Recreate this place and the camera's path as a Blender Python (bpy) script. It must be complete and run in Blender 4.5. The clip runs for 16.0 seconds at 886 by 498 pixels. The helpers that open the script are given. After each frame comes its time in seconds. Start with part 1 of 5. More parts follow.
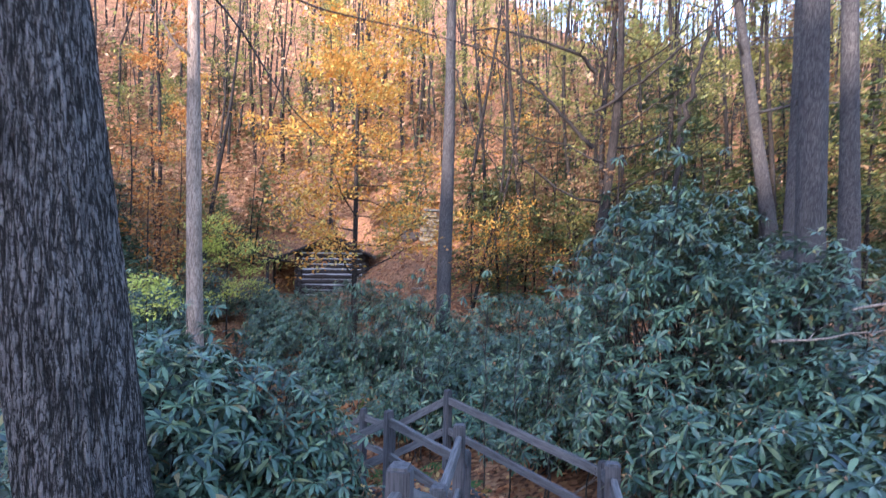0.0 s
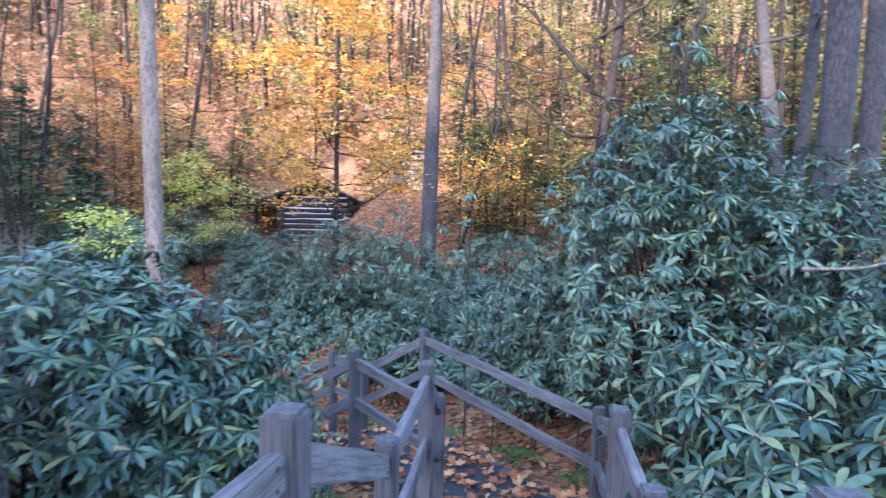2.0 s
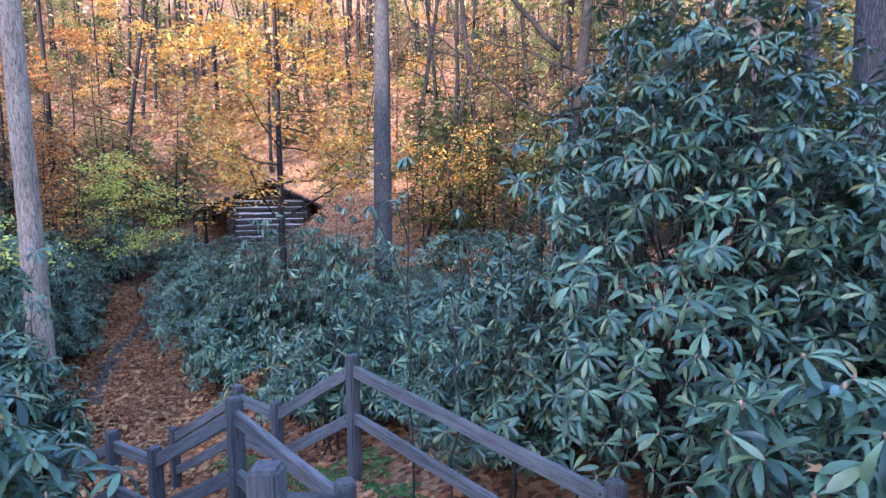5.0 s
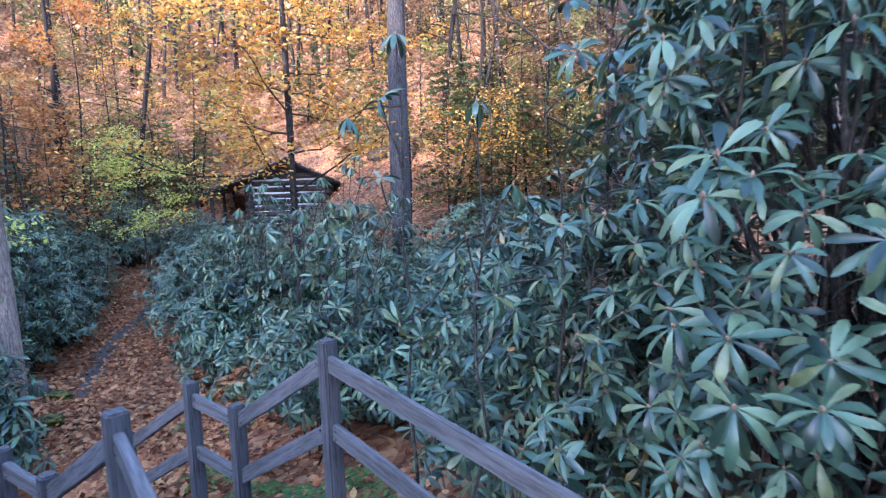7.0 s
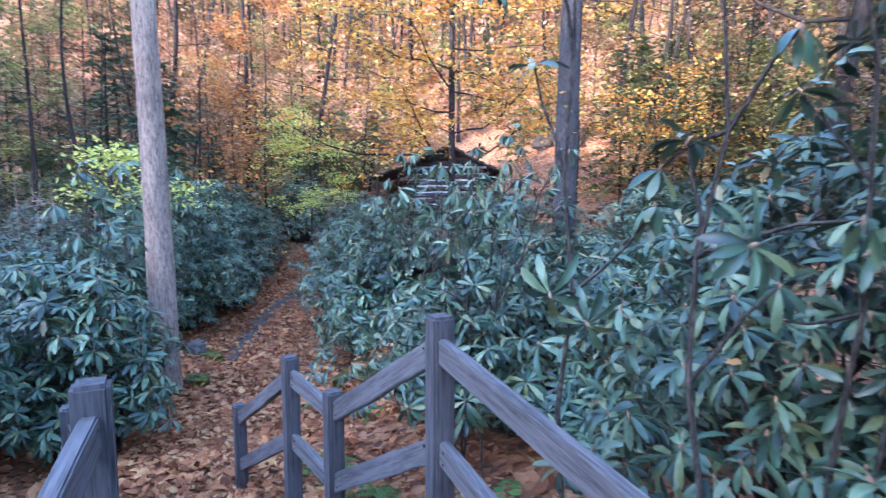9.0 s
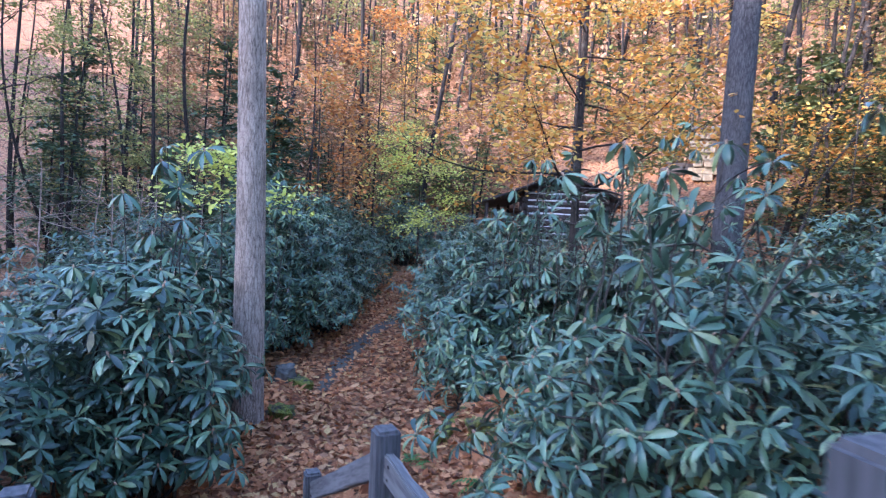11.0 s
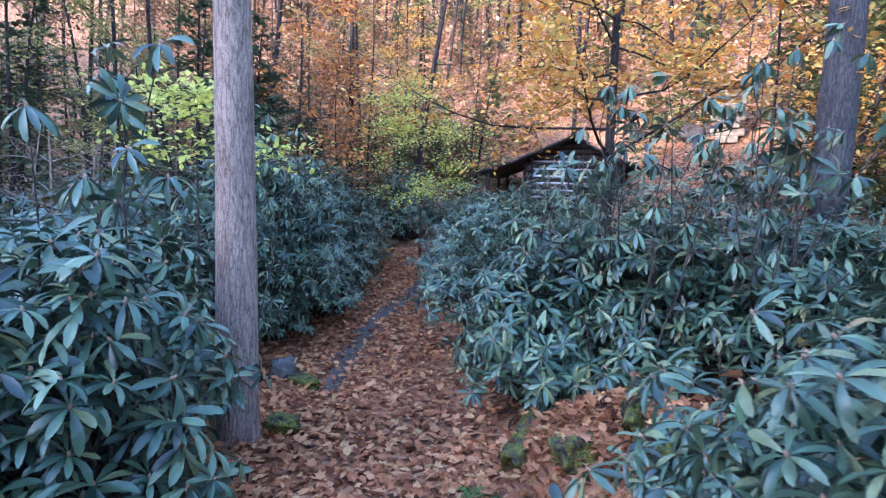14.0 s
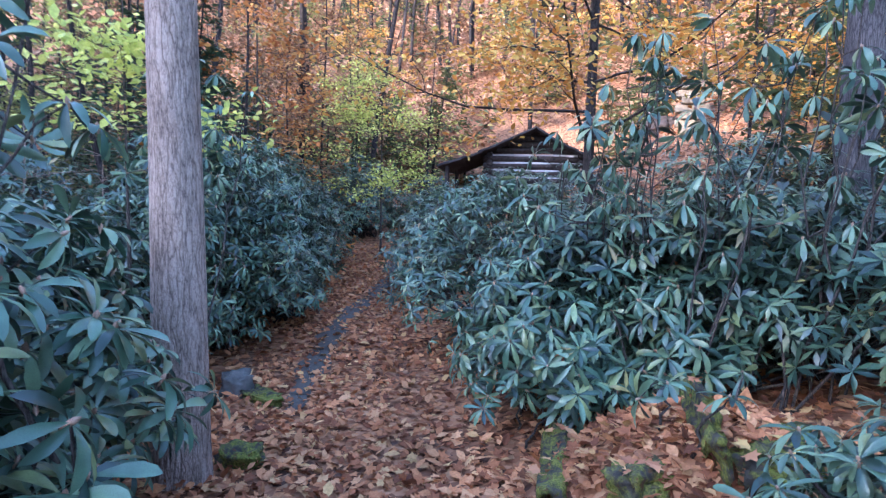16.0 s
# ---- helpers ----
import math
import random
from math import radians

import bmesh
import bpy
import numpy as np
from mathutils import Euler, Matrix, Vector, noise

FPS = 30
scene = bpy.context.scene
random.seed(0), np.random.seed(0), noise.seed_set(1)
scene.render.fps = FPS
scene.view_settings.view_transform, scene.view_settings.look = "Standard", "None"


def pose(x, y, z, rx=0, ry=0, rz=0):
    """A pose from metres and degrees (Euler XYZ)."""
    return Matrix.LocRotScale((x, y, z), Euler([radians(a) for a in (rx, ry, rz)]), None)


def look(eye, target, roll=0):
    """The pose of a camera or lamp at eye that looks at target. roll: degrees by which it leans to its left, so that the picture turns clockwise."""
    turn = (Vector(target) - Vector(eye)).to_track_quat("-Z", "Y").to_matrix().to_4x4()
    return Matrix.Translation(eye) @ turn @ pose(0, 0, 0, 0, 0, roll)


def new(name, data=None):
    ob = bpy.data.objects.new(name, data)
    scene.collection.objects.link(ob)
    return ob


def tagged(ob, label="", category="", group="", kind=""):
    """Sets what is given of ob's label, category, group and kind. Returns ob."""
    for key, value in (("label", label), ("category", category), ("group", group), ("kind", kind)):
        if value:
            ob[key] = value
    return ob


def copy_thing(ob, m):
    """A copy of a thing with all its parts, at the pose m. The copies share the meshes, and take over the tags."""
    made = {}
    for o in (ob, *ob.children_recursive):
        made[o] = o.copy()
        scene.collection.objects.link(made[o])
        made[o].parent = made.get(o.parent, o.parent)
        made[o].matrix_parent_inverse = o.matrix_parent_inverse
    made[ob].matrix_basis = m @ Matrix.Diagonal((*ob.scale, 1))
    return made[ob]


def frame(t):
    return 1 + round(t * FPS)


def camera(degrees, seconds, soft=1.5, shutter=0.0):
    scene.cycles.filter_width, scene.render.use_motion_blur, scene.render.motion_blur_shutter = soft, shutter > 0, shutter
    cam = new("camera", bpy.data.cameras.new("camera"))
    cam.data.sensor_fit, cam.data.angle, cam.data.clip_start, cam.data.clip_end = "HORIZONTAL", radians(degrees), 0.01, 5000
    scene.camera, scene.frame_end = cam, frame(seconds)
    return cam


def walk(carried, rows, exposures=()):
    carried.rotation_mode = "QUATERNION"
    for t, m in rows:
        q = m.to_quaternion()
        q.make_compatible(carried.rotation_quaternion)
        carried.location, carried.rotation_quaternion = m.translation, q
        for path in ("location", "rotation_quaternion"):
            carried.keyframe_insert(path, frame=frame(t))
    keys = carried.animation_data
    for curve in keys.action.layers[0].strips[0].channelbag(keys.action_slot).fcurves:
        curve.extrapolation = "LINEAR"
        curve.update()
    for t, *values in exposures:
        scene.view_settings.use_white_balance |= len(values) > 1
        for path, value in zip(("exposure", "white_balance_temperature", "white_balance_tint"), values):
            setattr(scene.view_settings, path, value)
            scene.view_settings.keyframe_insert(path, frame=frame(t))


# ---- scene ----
cam = camera(74.4, 16.0, soft=1.25, shutter=0.5)
PATH = [
    (0, (0.114, 0.194, 1.371), (0.088, 2.193, 1.343), 1.1),
    (0.5, (0.163, 0.437, 1.349), (0.098, 2.432, 1.227), 0.5),
    (1, (0.128, 0.66, 1.263), (0.084, 2.658, 1.172), 0.5),
    (1.5, (0.199, 0.899, 1.088), (0.057, 2.889, 0.949), 3.1),
    (2, (0.277, 1.154, 0.996), (0.285, 3.145, 0.804), 1.6),
    (2.5, (0.34, 1.459, 0.909), (0.449, 3.454, 0.807), 0.1),
    (3, (0.463, 1.854, 0.819), (0.506, 3.853, 0.797), 2.0),
    (3.5, (0.493, 2.273, 0.812), (0.599, 4.27, 0.794), 1.7),
    (4, (0.577, 2.583, 0.836), (0.645, 4.582, 0.795), 1.1),
    (4.5, (0.64, 2.87, 0.808), (0.677, 4.868, 0.724), 0.2),
    (5, (0.654, 3.159, 0.686), (0.753, 5.149, 0.507), -0.7),
    (5.2, (0.695, 3.264, 0.644), (0.77, 5.253, 0.447), -1.2),
    (7.3, (0.824, 4.979, 0.233), (0.816, 6.964, -0.013), -2.0),
    (7.5, (0.833, 5.117, 0.246), (0.841, 7.1, -0.017), -2.1),
    (8, (0.855, 5.336, 0.115), (0.568, 7.302, -0.122), -2.2),
    (8.5, (0.804, 5.64, -0.037), (0.445, 7.59, -0.299), 0.2),
    (9, (0.736, 5.879, -0.121), (0.192, 7.791, -0.348), 0.1),
    (9.5, (0.683, 6.152, -0.246), (0.064, 8.045, -0.435), 0.6),
    (10, (0.453, 6.544, -0.361), (-0.228, 8.422, -0.467), 3.4),
    (10.2, (0.353, 6.686, -0.392), (-0.421, 8.527, -0.504), 4.9),
    (12.3, (-0.684, 7.846, -0.382), (-1.582, 9.626, -0.534), 1.5),
    (12.5, (-0.756, 7.918, -0.396), (-1.606, 9.72, -0.568), 1.3),
    (13, (-0.972, 8.11, -0.509), (-1.861, 9.879, -0.789), 1.1),
    (13.5, (-1.14, 8.283, -0.618), (-2.004, 10.08, -0.774), 1.9),
    (14, (-1.386, 8.514, -0.715), (-2.201, 10.33, -0.914), 1.6),
    (14.5, (-1.621, 8.733, -0.781), (-2.432, 10.56, -0.846), 4.2),
    (15, (-1.847, 8.968, -0.793), (-2.53, 10.84, -0.96), 3.1),
    (15.5, (-2.021, 9.172, -0.888), (-2.714, 11.041, -1.05), 1.2),
    (16, (-2.177, 9.319, -0.982), (-2.827, 11.201, -1.171), 1.3),
]
walk(cam, [(t, look(eye, target, roll)) for t, eye, target, roll in PATH],
     exposures=[(0.0, 2.80, 5110, 16), (0.5, 3.20, 5110, 16), (1.0, 3.17, 5110, 16), (2.0, 3.43, 5010, 16), (2.5, 3.20, 4960, 16), (3.5, 2.73, 4840, 16), (4.0, 2.95, 4810, 17), (5.0, 3.10, 4820, 18),
                (7.5, 3.40, 4820, 19), (9.0, 3.60, 4820, 19), (10.0, 3.40, 4770, 19), (12.5, 3.25, 4820, 20), (13.0, 3.50, 4820, 21), (14.5, 3.38, 4770, 21), (15.5, 3.47, 4770, 20), (16.0, 3.47, 4770, 20)])

# ---- light: low sun from behind, blocked near the walk by an unseen hill added at the back ----
SUN_UP, SUN_FROM = radians(15), Vector((-0.45, -0.89, 0)).normalized()
world = bpy.data.worlds.new("sky")
scene.world = world
world.use_nodes = True
wn = world.node_tree.nodes
sky = wn.new("ShaderNodeTexSky")
sky.sky_type, sky.sun_disc = "NISHITA", False
sky.sun_elevation, sky.sun_rotation = SUN_UP, math.atan2(SUN_FROM.x, SUN_FROM.y)
wn["Background"].inputs[1].default_value = 0.15
haze = wn.new("ShaderNodeHueSaturation")
haze.inputs["Saturation"].default_value = 0.88
world.node_tree.links.new(sky.outputs[0], haze.inputs["Color"])
world.node_tree.links.new(haze.outputs[0], wn["Background"].inputs[0])
sun = new("sun", bpy.data.lights.new("sun", "SUN"))
sun.data.energy, sun.data.angle, sun.data.color = 1.8, radians(0.6), (1.0, 0.80, 0.58)
sun_way = -(SUN_FROM * math.cos(SUN_UP) + Vector((0, 0, math.sin(SUN_UP))))
sun.matrix_world = Matrix.Translation((0, 0, 60)) @ sun_way.to_track_quat("-Z", "Y").to_matrix().to_4x4()


# ---- materials ----
class Mat:
    """A small builder for node materials."""

    def __init__(self, name, rough=0.8, spec=0.3):
        self.m = bpy.data.materials.new(name)
        self.m.use_nodes = True
        self.n, self.l = self.m.node_tree.nodes, self.m.node_tree.links
        self.b = self.n["Principled BSDF"]
        self.b.inputs["Roughness"].default_value = rough
        self.b.inputs["Specular IOR Level"].default_value = spec

    def put(self, kind, **values):
        node = self.n.new(kind)
        for key, value in values.items():
            node.inputs[key.replace("_", " ")].default_value = value
        return node

    def coords(self, scale=(1, 1, 1)):
        tc, mp = self.n.new("ShaderNodeTexCoord"), self.n.new("ShaderNodeMapping")
        mp.inputs["Scale"].default_value = scale
        self.l.new(tc.outputs["Object"], mp.inputs[0])
        return mp.outputs[0]

    def noise(self, scale, vec=None, detail=5.0, rough=0.6):
        node = self.put("ShaderNodeTexNoise", Scale=scale, Detail=detail, Roughness=rough)
        if vec is not None:
            self.l.new(vec, node.inputs["Vector"])
        return node.outputs["Fac"]

    def ramp(self, fac, stops):
        node = self.n.new("ShaderNodeValToRGB")
        while len(node.color_ramp.elements) < len(stops):
            node.color_ramp.elements.new(0.5)
        for e, (p, c) in zip(node.color_ramp.elements, stops):
            e.position, e.color = p, (*c, 1)
        self.l.new(fac, node.inputs[0])
        return node.outputs[0]

    def mix(self, a, b, fac, how="MIX"):
        node = self.n.new("ShaderNodeMix")
        node.data_type, node.blend_type = "RGBA", how
        for slot, v in ((0, fac), (6, a), (7, b)):
            if hasattr(v, "links"):
                self.l.new(v, node.inputs[slot])
            else:
                node.inputs[slot].default_value = v if slot == 0 else (*v, 1)
        return node.outputs[2]

    def colour(self, out):
        self.l.new(out, self.b.inputs["Base Color"])
        return self

    def bump(self, out, strength, dist):
        node = self.put("ShaderNodeBump", Strength=strength, Distance=dist)
        self.l.new(out, node.inputs["Height"])
        self.l.new(node.outputs[0], self.b.inputs["Normal"])
        return self

    def island(self):
        return self.n.new("ShaderNodeNewGeometry").outputs["Random Per Island"]

    def each(self):
        return self.n.new("ShaderNodeObjectInfo").outputs["Random"]

    def translucent(self, out, part):
        t, mx = self.n.new("ShaderNodeBsdfTranslucent"), self.n.new("ShaderNodeMixShader")
        self.l.new(out, t.inputs[0])
        mx.inputs[0].default_value = part
        self.l.new(self.b.outputs[0], mx.inputs[1])
        self.l.new(t.outputs[0], mx.inputs[2])
        self.l.new(mx.outputs[0], self.n["Material Output"].inputs[0])
        return self


def bark_material(name, dark, light, cell, depth, stretch=0.26, crack=0.22):
    """Plates of bark parted by dark cracks that run up the stem; cell: plates to the metre round the stem."""
    m = Mat(name, 0.92, 0.15)
    v = m.coords((1, 1, stretch))
    bend = m.put("ShaderNodeTexNoise", Scale=cell * 0.55, Detail=3.0, Roughness=0.6)
    m.l.new(v, bend.inputs["Vector"])
    warp = m.n.new("ShaderNodeVectorMath")
    warp.operation = "MULTIPLY_ADD"
    warp.inputs[1].default_value = (2.4 / cell,) * 3
    m.l.new(bend.outputs["Color"], warp.inputs[0])
    m.l.new(v, warp.inputs[2])
    plate = m.put("ShaderNodeTexVoronoi", Scale=cell)
    plate.feature = "DISTANCE_TO_EDGE"
    m.l.new(warp.outputs[0], plate.inputs["Vector"])
    edge, fine = plate.outputs["Distance"], m.noise(cell * 4, m.coords((1, 1, 0.4)), 5, 0.7)
    mid = tuple(a * 0.35 + b * 0.65 for a, b in zip(dark, light))
    c = m.ramp(edge, [(0.0, dark), (crack, mid), (crack * 2.2, light)])
    c = m.mix(c, m.ramp(fine, [(0.3, (0.5, 0.5, 0.5)), (0.7, (1.3, 1.3, 1.3))]), 0.9, "MULTIPLY")
    c = m.mix(c, m.ramp(m.noise(1.3, m.coords(), 3), [(0.35, (0.75, 0.75, 0.78)), (0.65, (1.15, 1.1, 1.05))]), 1.0, "MULTIPLY")
    c = m.mix(c, tuple(0.5 * b + 0.06 for b in light), m.ramp(m.noise(5.0, m.coords(), 4), [(0.6, (0, 0, 0)), (0.72, (0.5, 0.5, 0.5))]))
    both = m.mix(m.ramp(edge, [(0.0, (0, 0, 0)), (crack * 2, (1, 1, 1))]), fine, 0.25)
    return m.colour(c).bump(both, 1.0, depth).m


def leaf_material(name, stops, rough, spec, through_part, vary=0.25):
    m = Mat(name, rough, spec)
    c = m.ramp(m.island(), stops)
    c = m.mix(c, m.ramp(m.noise(0.9, m.coords(), 3), [(0.3, (1 - vary,) * 3), (0.7, (1 + vary,) * 3)]), 1.0, "MULTIPLY")
    c = m.mix(c, m.ramp(m.noise(60.0, m.coords(), 2), [(0.3, (0.8,) * 3), (0.7, (1.15,) * 3)]), 1.0, "MULTIPLY")
    m.colour(c)
    return m.translucent(c, through_part).m


def furrowed_bark(name, dark, mid, light, scale, stretch, depth, stains):
    """Long wandering furrows between broad ridges that are broken across into flakes; scale: furrows to the metre, about."""
    m = Mat(name, 0.95, 0.15)
    grey = lambda *stops: [(p, (v,) * 3) for p, v in stops]
    furrows = [m.ramp(m.noise(k * scale, m.coords((1, 1, k * stretch)), 2, 0.5), grey((0.38, 1.0), (0.46, 0.55), (0.50, 0.0), (0.54, 0.55), (0.62, 1.0))) for k in (0.6, 1.05)]
    flakes = m.noise(scale * 2.2, m.coords((1, 1, 0.65)), 5, 0.7)
    cracks = m.ramp(m.noise(scale * 0.9, m.coords((0.5, 0.5, 1.3)), 3, 0.6), grey((0.42, 1.0), (0.5, 0.45), (0.58, 1.0)))
    height = m.mix(m.mix(furrows[0], furrows[1], 0.8, "MULTIPLY"), flakes, 0.35)
    height = m.mix(height, cracks, 0.35, "MULTIPLY")
    c = m.ramp(height, [(0.12, dark), (0.34, mid), (0.66, light)])
    c = m.mix(c, m.ramp(m.noise(120.0, m.coords((1, 1, 0.5)), 4), grey((0.3, 0.7), (0.7, 1.25))), 0.8, "MULTIPLY")
    c = m.mix(c, m.ramp(m.noise(3.2, m.coords((1, 1, 0.5)), 4), grey((0.36, 1 - stains), (0.50, 1.0), (0.68, 1.12))), 1.0, "MULTIPLY")
    return m.colour(c).bump(height, 1.0, depth).m


BARK_OAK = furrowed_bark("ridged_grey_bark", (0.014, 0.012, 0.011), (0.058, 0.05, 0.046), (0.225, 0.198, 0.187), 44.0, 0.2, 0.045, 0.5)
BARK_SMOOTH = furrowed_bark("tan_grey_bark", (0.11, 0.078, 0.06), (0.27, 0.195, 0.15), (0.37, 0.275, 0.215), 34.0, 0.26, 0.012, 0.3)
BARK_DARK = bark_material("dark_bark", (0.032, 0.028, 0.028), (0.108, 0.096, 0.095), 44.0, 0.005, 0.13, 0.12)
BARK_FAR = bark_material("dark_brown_bark", (0.016, 0.013, 0.012), (0.058, 0.046, 0.040), 30.0, 0.006, 0.15, 0.14)
BARK_THIN = bark_material("thin_stem_bark", (0.03, 0.024, 0.02), (0.13, 0.105, 0.085), 60.0, 0.002)
RHODO = leaf_material("rhododendron_leaf", [(0.0, (0.010, 0.022, 0.013)), (0.3, (0.042, 0.078, 0.044)), (0.6, (0.082, 0.132, 0.072)), (0.85, (0.135, 0.182, 0.092)),
                                            (0.965, (0.19, 0.215, 0.08)), (1.0, (0.30, 0.19, 0.06))], 0.38, 0.60, 0.08, 0.5)
YELLOW = leaf_material("yellow_maple_leaf", [(0.0, (0.54, 0.20, 0.04)), (0.35, (0.70, 0.34, 0.06)), (0.75, (0.76, 0.48, 0.10)), (1.0, (0.62, 0.52, 0.14))], 0.6, 0.3, 0.45)
ORANGE = leaf_material("orange_leaf", [(0.0, (0.34, 0.11, 0.03)), (0.5, (0.60, 0.24, 0.06)), (1.0, (0.68, 0.38, 0.10))], 0.6, 0.3, 0.45)
OLIVE = leaf_material("olive_leaf", [(0.0, (0.14, 0.15, 0.045)), (0.5, (0.29, 0.27, 0.08)), (1.0, (0.46, 0.38, 0.11))], 0.6, 0.3, 0.45)
LIME = leaf_material("lime_leaf", [(0.0, (0.46, 0.48, 0.09)), (0.6, (0.66, 0.64, 0.13)), (1.0, (0.76, 0.68, 0.16))], 0.5, 0.4, 0.45)
HEMLOCK = leaf_material("hemlock_needles", [(0.0, (0.035, 0.065, 0.032)), (0.6, (0.065, 0.10, 0.05)), (1.0, (0.11, 0.13, 0.055))], 0.6, 0.3, 0.15)
HEMLOCK_PALE = leaf_material("pale_hemlock_needles", [(0.0, (0.06, 0.085, 0.03)), (0.6, (0.12, 0.14, 0.05)), (1.0, (0.22, 0.20, 0.07))], 0.6, 0.3, 0.25)
PEACH = leaf_material("far_peach_leaf", [(0.0, (0.34, 0.17, 0.09)), (0.5, (0.50, 0.29, 0.17)), (1.0, (0.58, 0.38, 0.22))], 0.7, 0.2, 0.35)
BROWN = leaf_material("brown_dry_leaf", [(0.0, (0.16, 0.08, 0.04)), (0.5, (0.30, 0.16, 0.08)), (1.0, (0.42, 0.26, 0.13))], 0.7, 0.2, 0.35)
FERN = leaf_material("fern_green", [(0.0, (0.05, 0.13, 0.03)), (1.0, (0.14, 0.24, 0.05))], 0.6, 0.3, 0.3)
FALLEN = leaf_material("fallen_leaf", [(0.0, (0.12, 0.042, 0.020)), (0.3, (0.31, 0.115, 0.046)), (0.6, (0.46, 0.195, 0.078)), (0.87, (0.50, 0.255, 0.115)), (1.0, (0.56, 0.34, 0.13))], 0.8, 0.2, 0.10, 0.38)

FALLEN_ONE = Mat("single_fallen_leaf", 0.75, 0.25)
FALLEN_ONE.colour(FALLEN_ONE.ramp(FALLEN_ONE.each(), [(0.0, (0.27, 0.11, 0.05)), (0.5, (0.46, 0.22, 0.10)), (0.85, (0.50, 0.28, 0.12)), (1.0, (0.48, 0.32, 0.10))]))
FALLEN_ONE = FALLEN_ONE.m


def make_ground():
    m = Mat("leafy_soil", 0.95, 0.15)
    v = m.coords()
    cells = m.put("ShaderNodeTexVoronoi", Scale=13.0)
    m.l.new(v, cells.inputs["Vector"])
    bits = m.ramp(cells.outputs["Color"], [(0.15, (0.085, 0.038, 0.021)), (0.45, (0.25, 0.112, 0.053)), (0.75, (0.37, 0.18, 0.09)), (1.0, (0.43, 0.25, 0.125))])
    soil = m.ramp(m.noise(7.0, v, 6), [(0.3, (0.035, 0.025, 0.02)), (0.7, (0.10, 0.07, 0.05))])
    c = m.mix(soil, bits, m.ramp(m.noise(1.1, v, 5), [(0.30, (0.5,) * 3), (0.5, (1, 1, 1))]))
    return m.colour(c).bump(cells.outputs["Distance"], 0.6, 0.03).m


GROUND = make_ground()


def make_wood(name, dark, light):
    m = Mat(name, 0.82, 0.25)
    v = m.coords((1, 1, 0.06))
    g = m.noise(60.0, v, 5, 0.7)
    c = m.ramp(g, [(0.3, dark), (0.55, light), (0.8, tuple(min(1, a * 1.25) for a in light))])
    c = m.mix(c, m.ramp(m.noise(2.2, m.coords(), 4), [(0.3, (0.6, 0.62, 0.6)), (0.7, (1.1, 1.1, 1.12))]), 0.9, "MULTIPLY")
    c = m.mix(c, (0.07, 0.085, 0.055), m.ramp(m.noise(5.0, m.coords(), 5), [(0.62, (0, 0, 0)), (0.8, (0.6,) * 3)]))
    return m.colour(c).bump(g, 0.5, 0.004).m


WOOD = make_wood("weathered_grey_timber", (0.058, 0.049, 0.047), (0.17, 0.150, 0.146))
POST_WOOD = make_wood("dark_weathered_post", (0.042, 0.037, 0.037), (0.125, 0.11, 0.112))
WOOD_DARK = make_wood("dark_wet_timber", (0.035, 0.032, 0.032), (0.12, 0.11, 0.11))


def make_plain(name, dark, light, scale, rough=0.85, bump=0.01):
    m = Mat(name, rough, 0.3)
    g = m.noise(scale, m.coords(), 7, 0.65)
    return m.colour(m.ramp(g, [(0.3, dark), (0.7, light)])).bump(g, 0.7, bump).m


LOG = make_plain("dark_brown_log", (0.018, 0.014, 0.013), (0.065, 0.048, 0.042), 9.0)
CHINK = make_plain("pale_chinking", (0.36, 0.35, 0.36), (0.58, 0.55, 0.56), 14.0)
ROOFING = make_plain("dark_shingles", (0.02, 0.018, 0.018), (0.06, 0.052, 0.05), 12.0)
ROCK = make_plain("grey_rock", (0.055, 0.05, 0.045), (0.19, 0.175, 0.155), 6.0, 0.9, 0.03)
TANSTONE = make_plain("tan_stone", (0.12, 0.092, 0.06), (0.27, 0.215, 0.15), 8.0, 0.9, 0.02)
RUBBER = make_plain("black_tread_mat", (0.015, 0.015, 0.016), (0.05, 0.05, 0.052), 60.0, 0.6, 0.004)
BUD = make_plain("tan_bud", (0.20, 0.10, 0.06), (0.50, 0.33, 0.22), 90.0, 0.7, 0.002)
ASPHALT = make_plain("worn_grey_paving", (0.05, 0.042, 0.034), (0.115, 0.097, 0.08), 25.0, 0.9, 0.005)


# ---- mesh helpers ----
def mesh_object(name, verts, faces, material, parent=None, label="", smooth=False):
    me = bpy.data.meshes.new(name)
    me.from_pydata([tuple(v) for v in verts], [], faces)
    me.materials.append(material)
    if smooth:
        me.polygons.foreach_set("use_smooth", [True] * len(me.polygons))
    ob = new(name, me)
    if parent is not None:
        ob.parent = parent
    return tagged(ob, label=label)


def part(name, bm, material, parent, label="", smooth=False):
    me = bpy.data.meshes.new(name)
    bm.to_mesh(me)
    bm.free()
    me.materials.append(material)
    if smooth:
        me.polygons.foreach_set("use_smooth", [True] * len(me.polygons))
    ob = new(name, me)
    ob.parent = parent
    return tagged(ob, label=label)


def thing(name, place, label, category, group="", kind="", turn=0.0):
    ob = new(name)
    ob.empty_display_size = 0.2
    ob.matrix_basis = pose(*place, 0, 0, turn)
    return tagged(ob, label, category, group, kind)


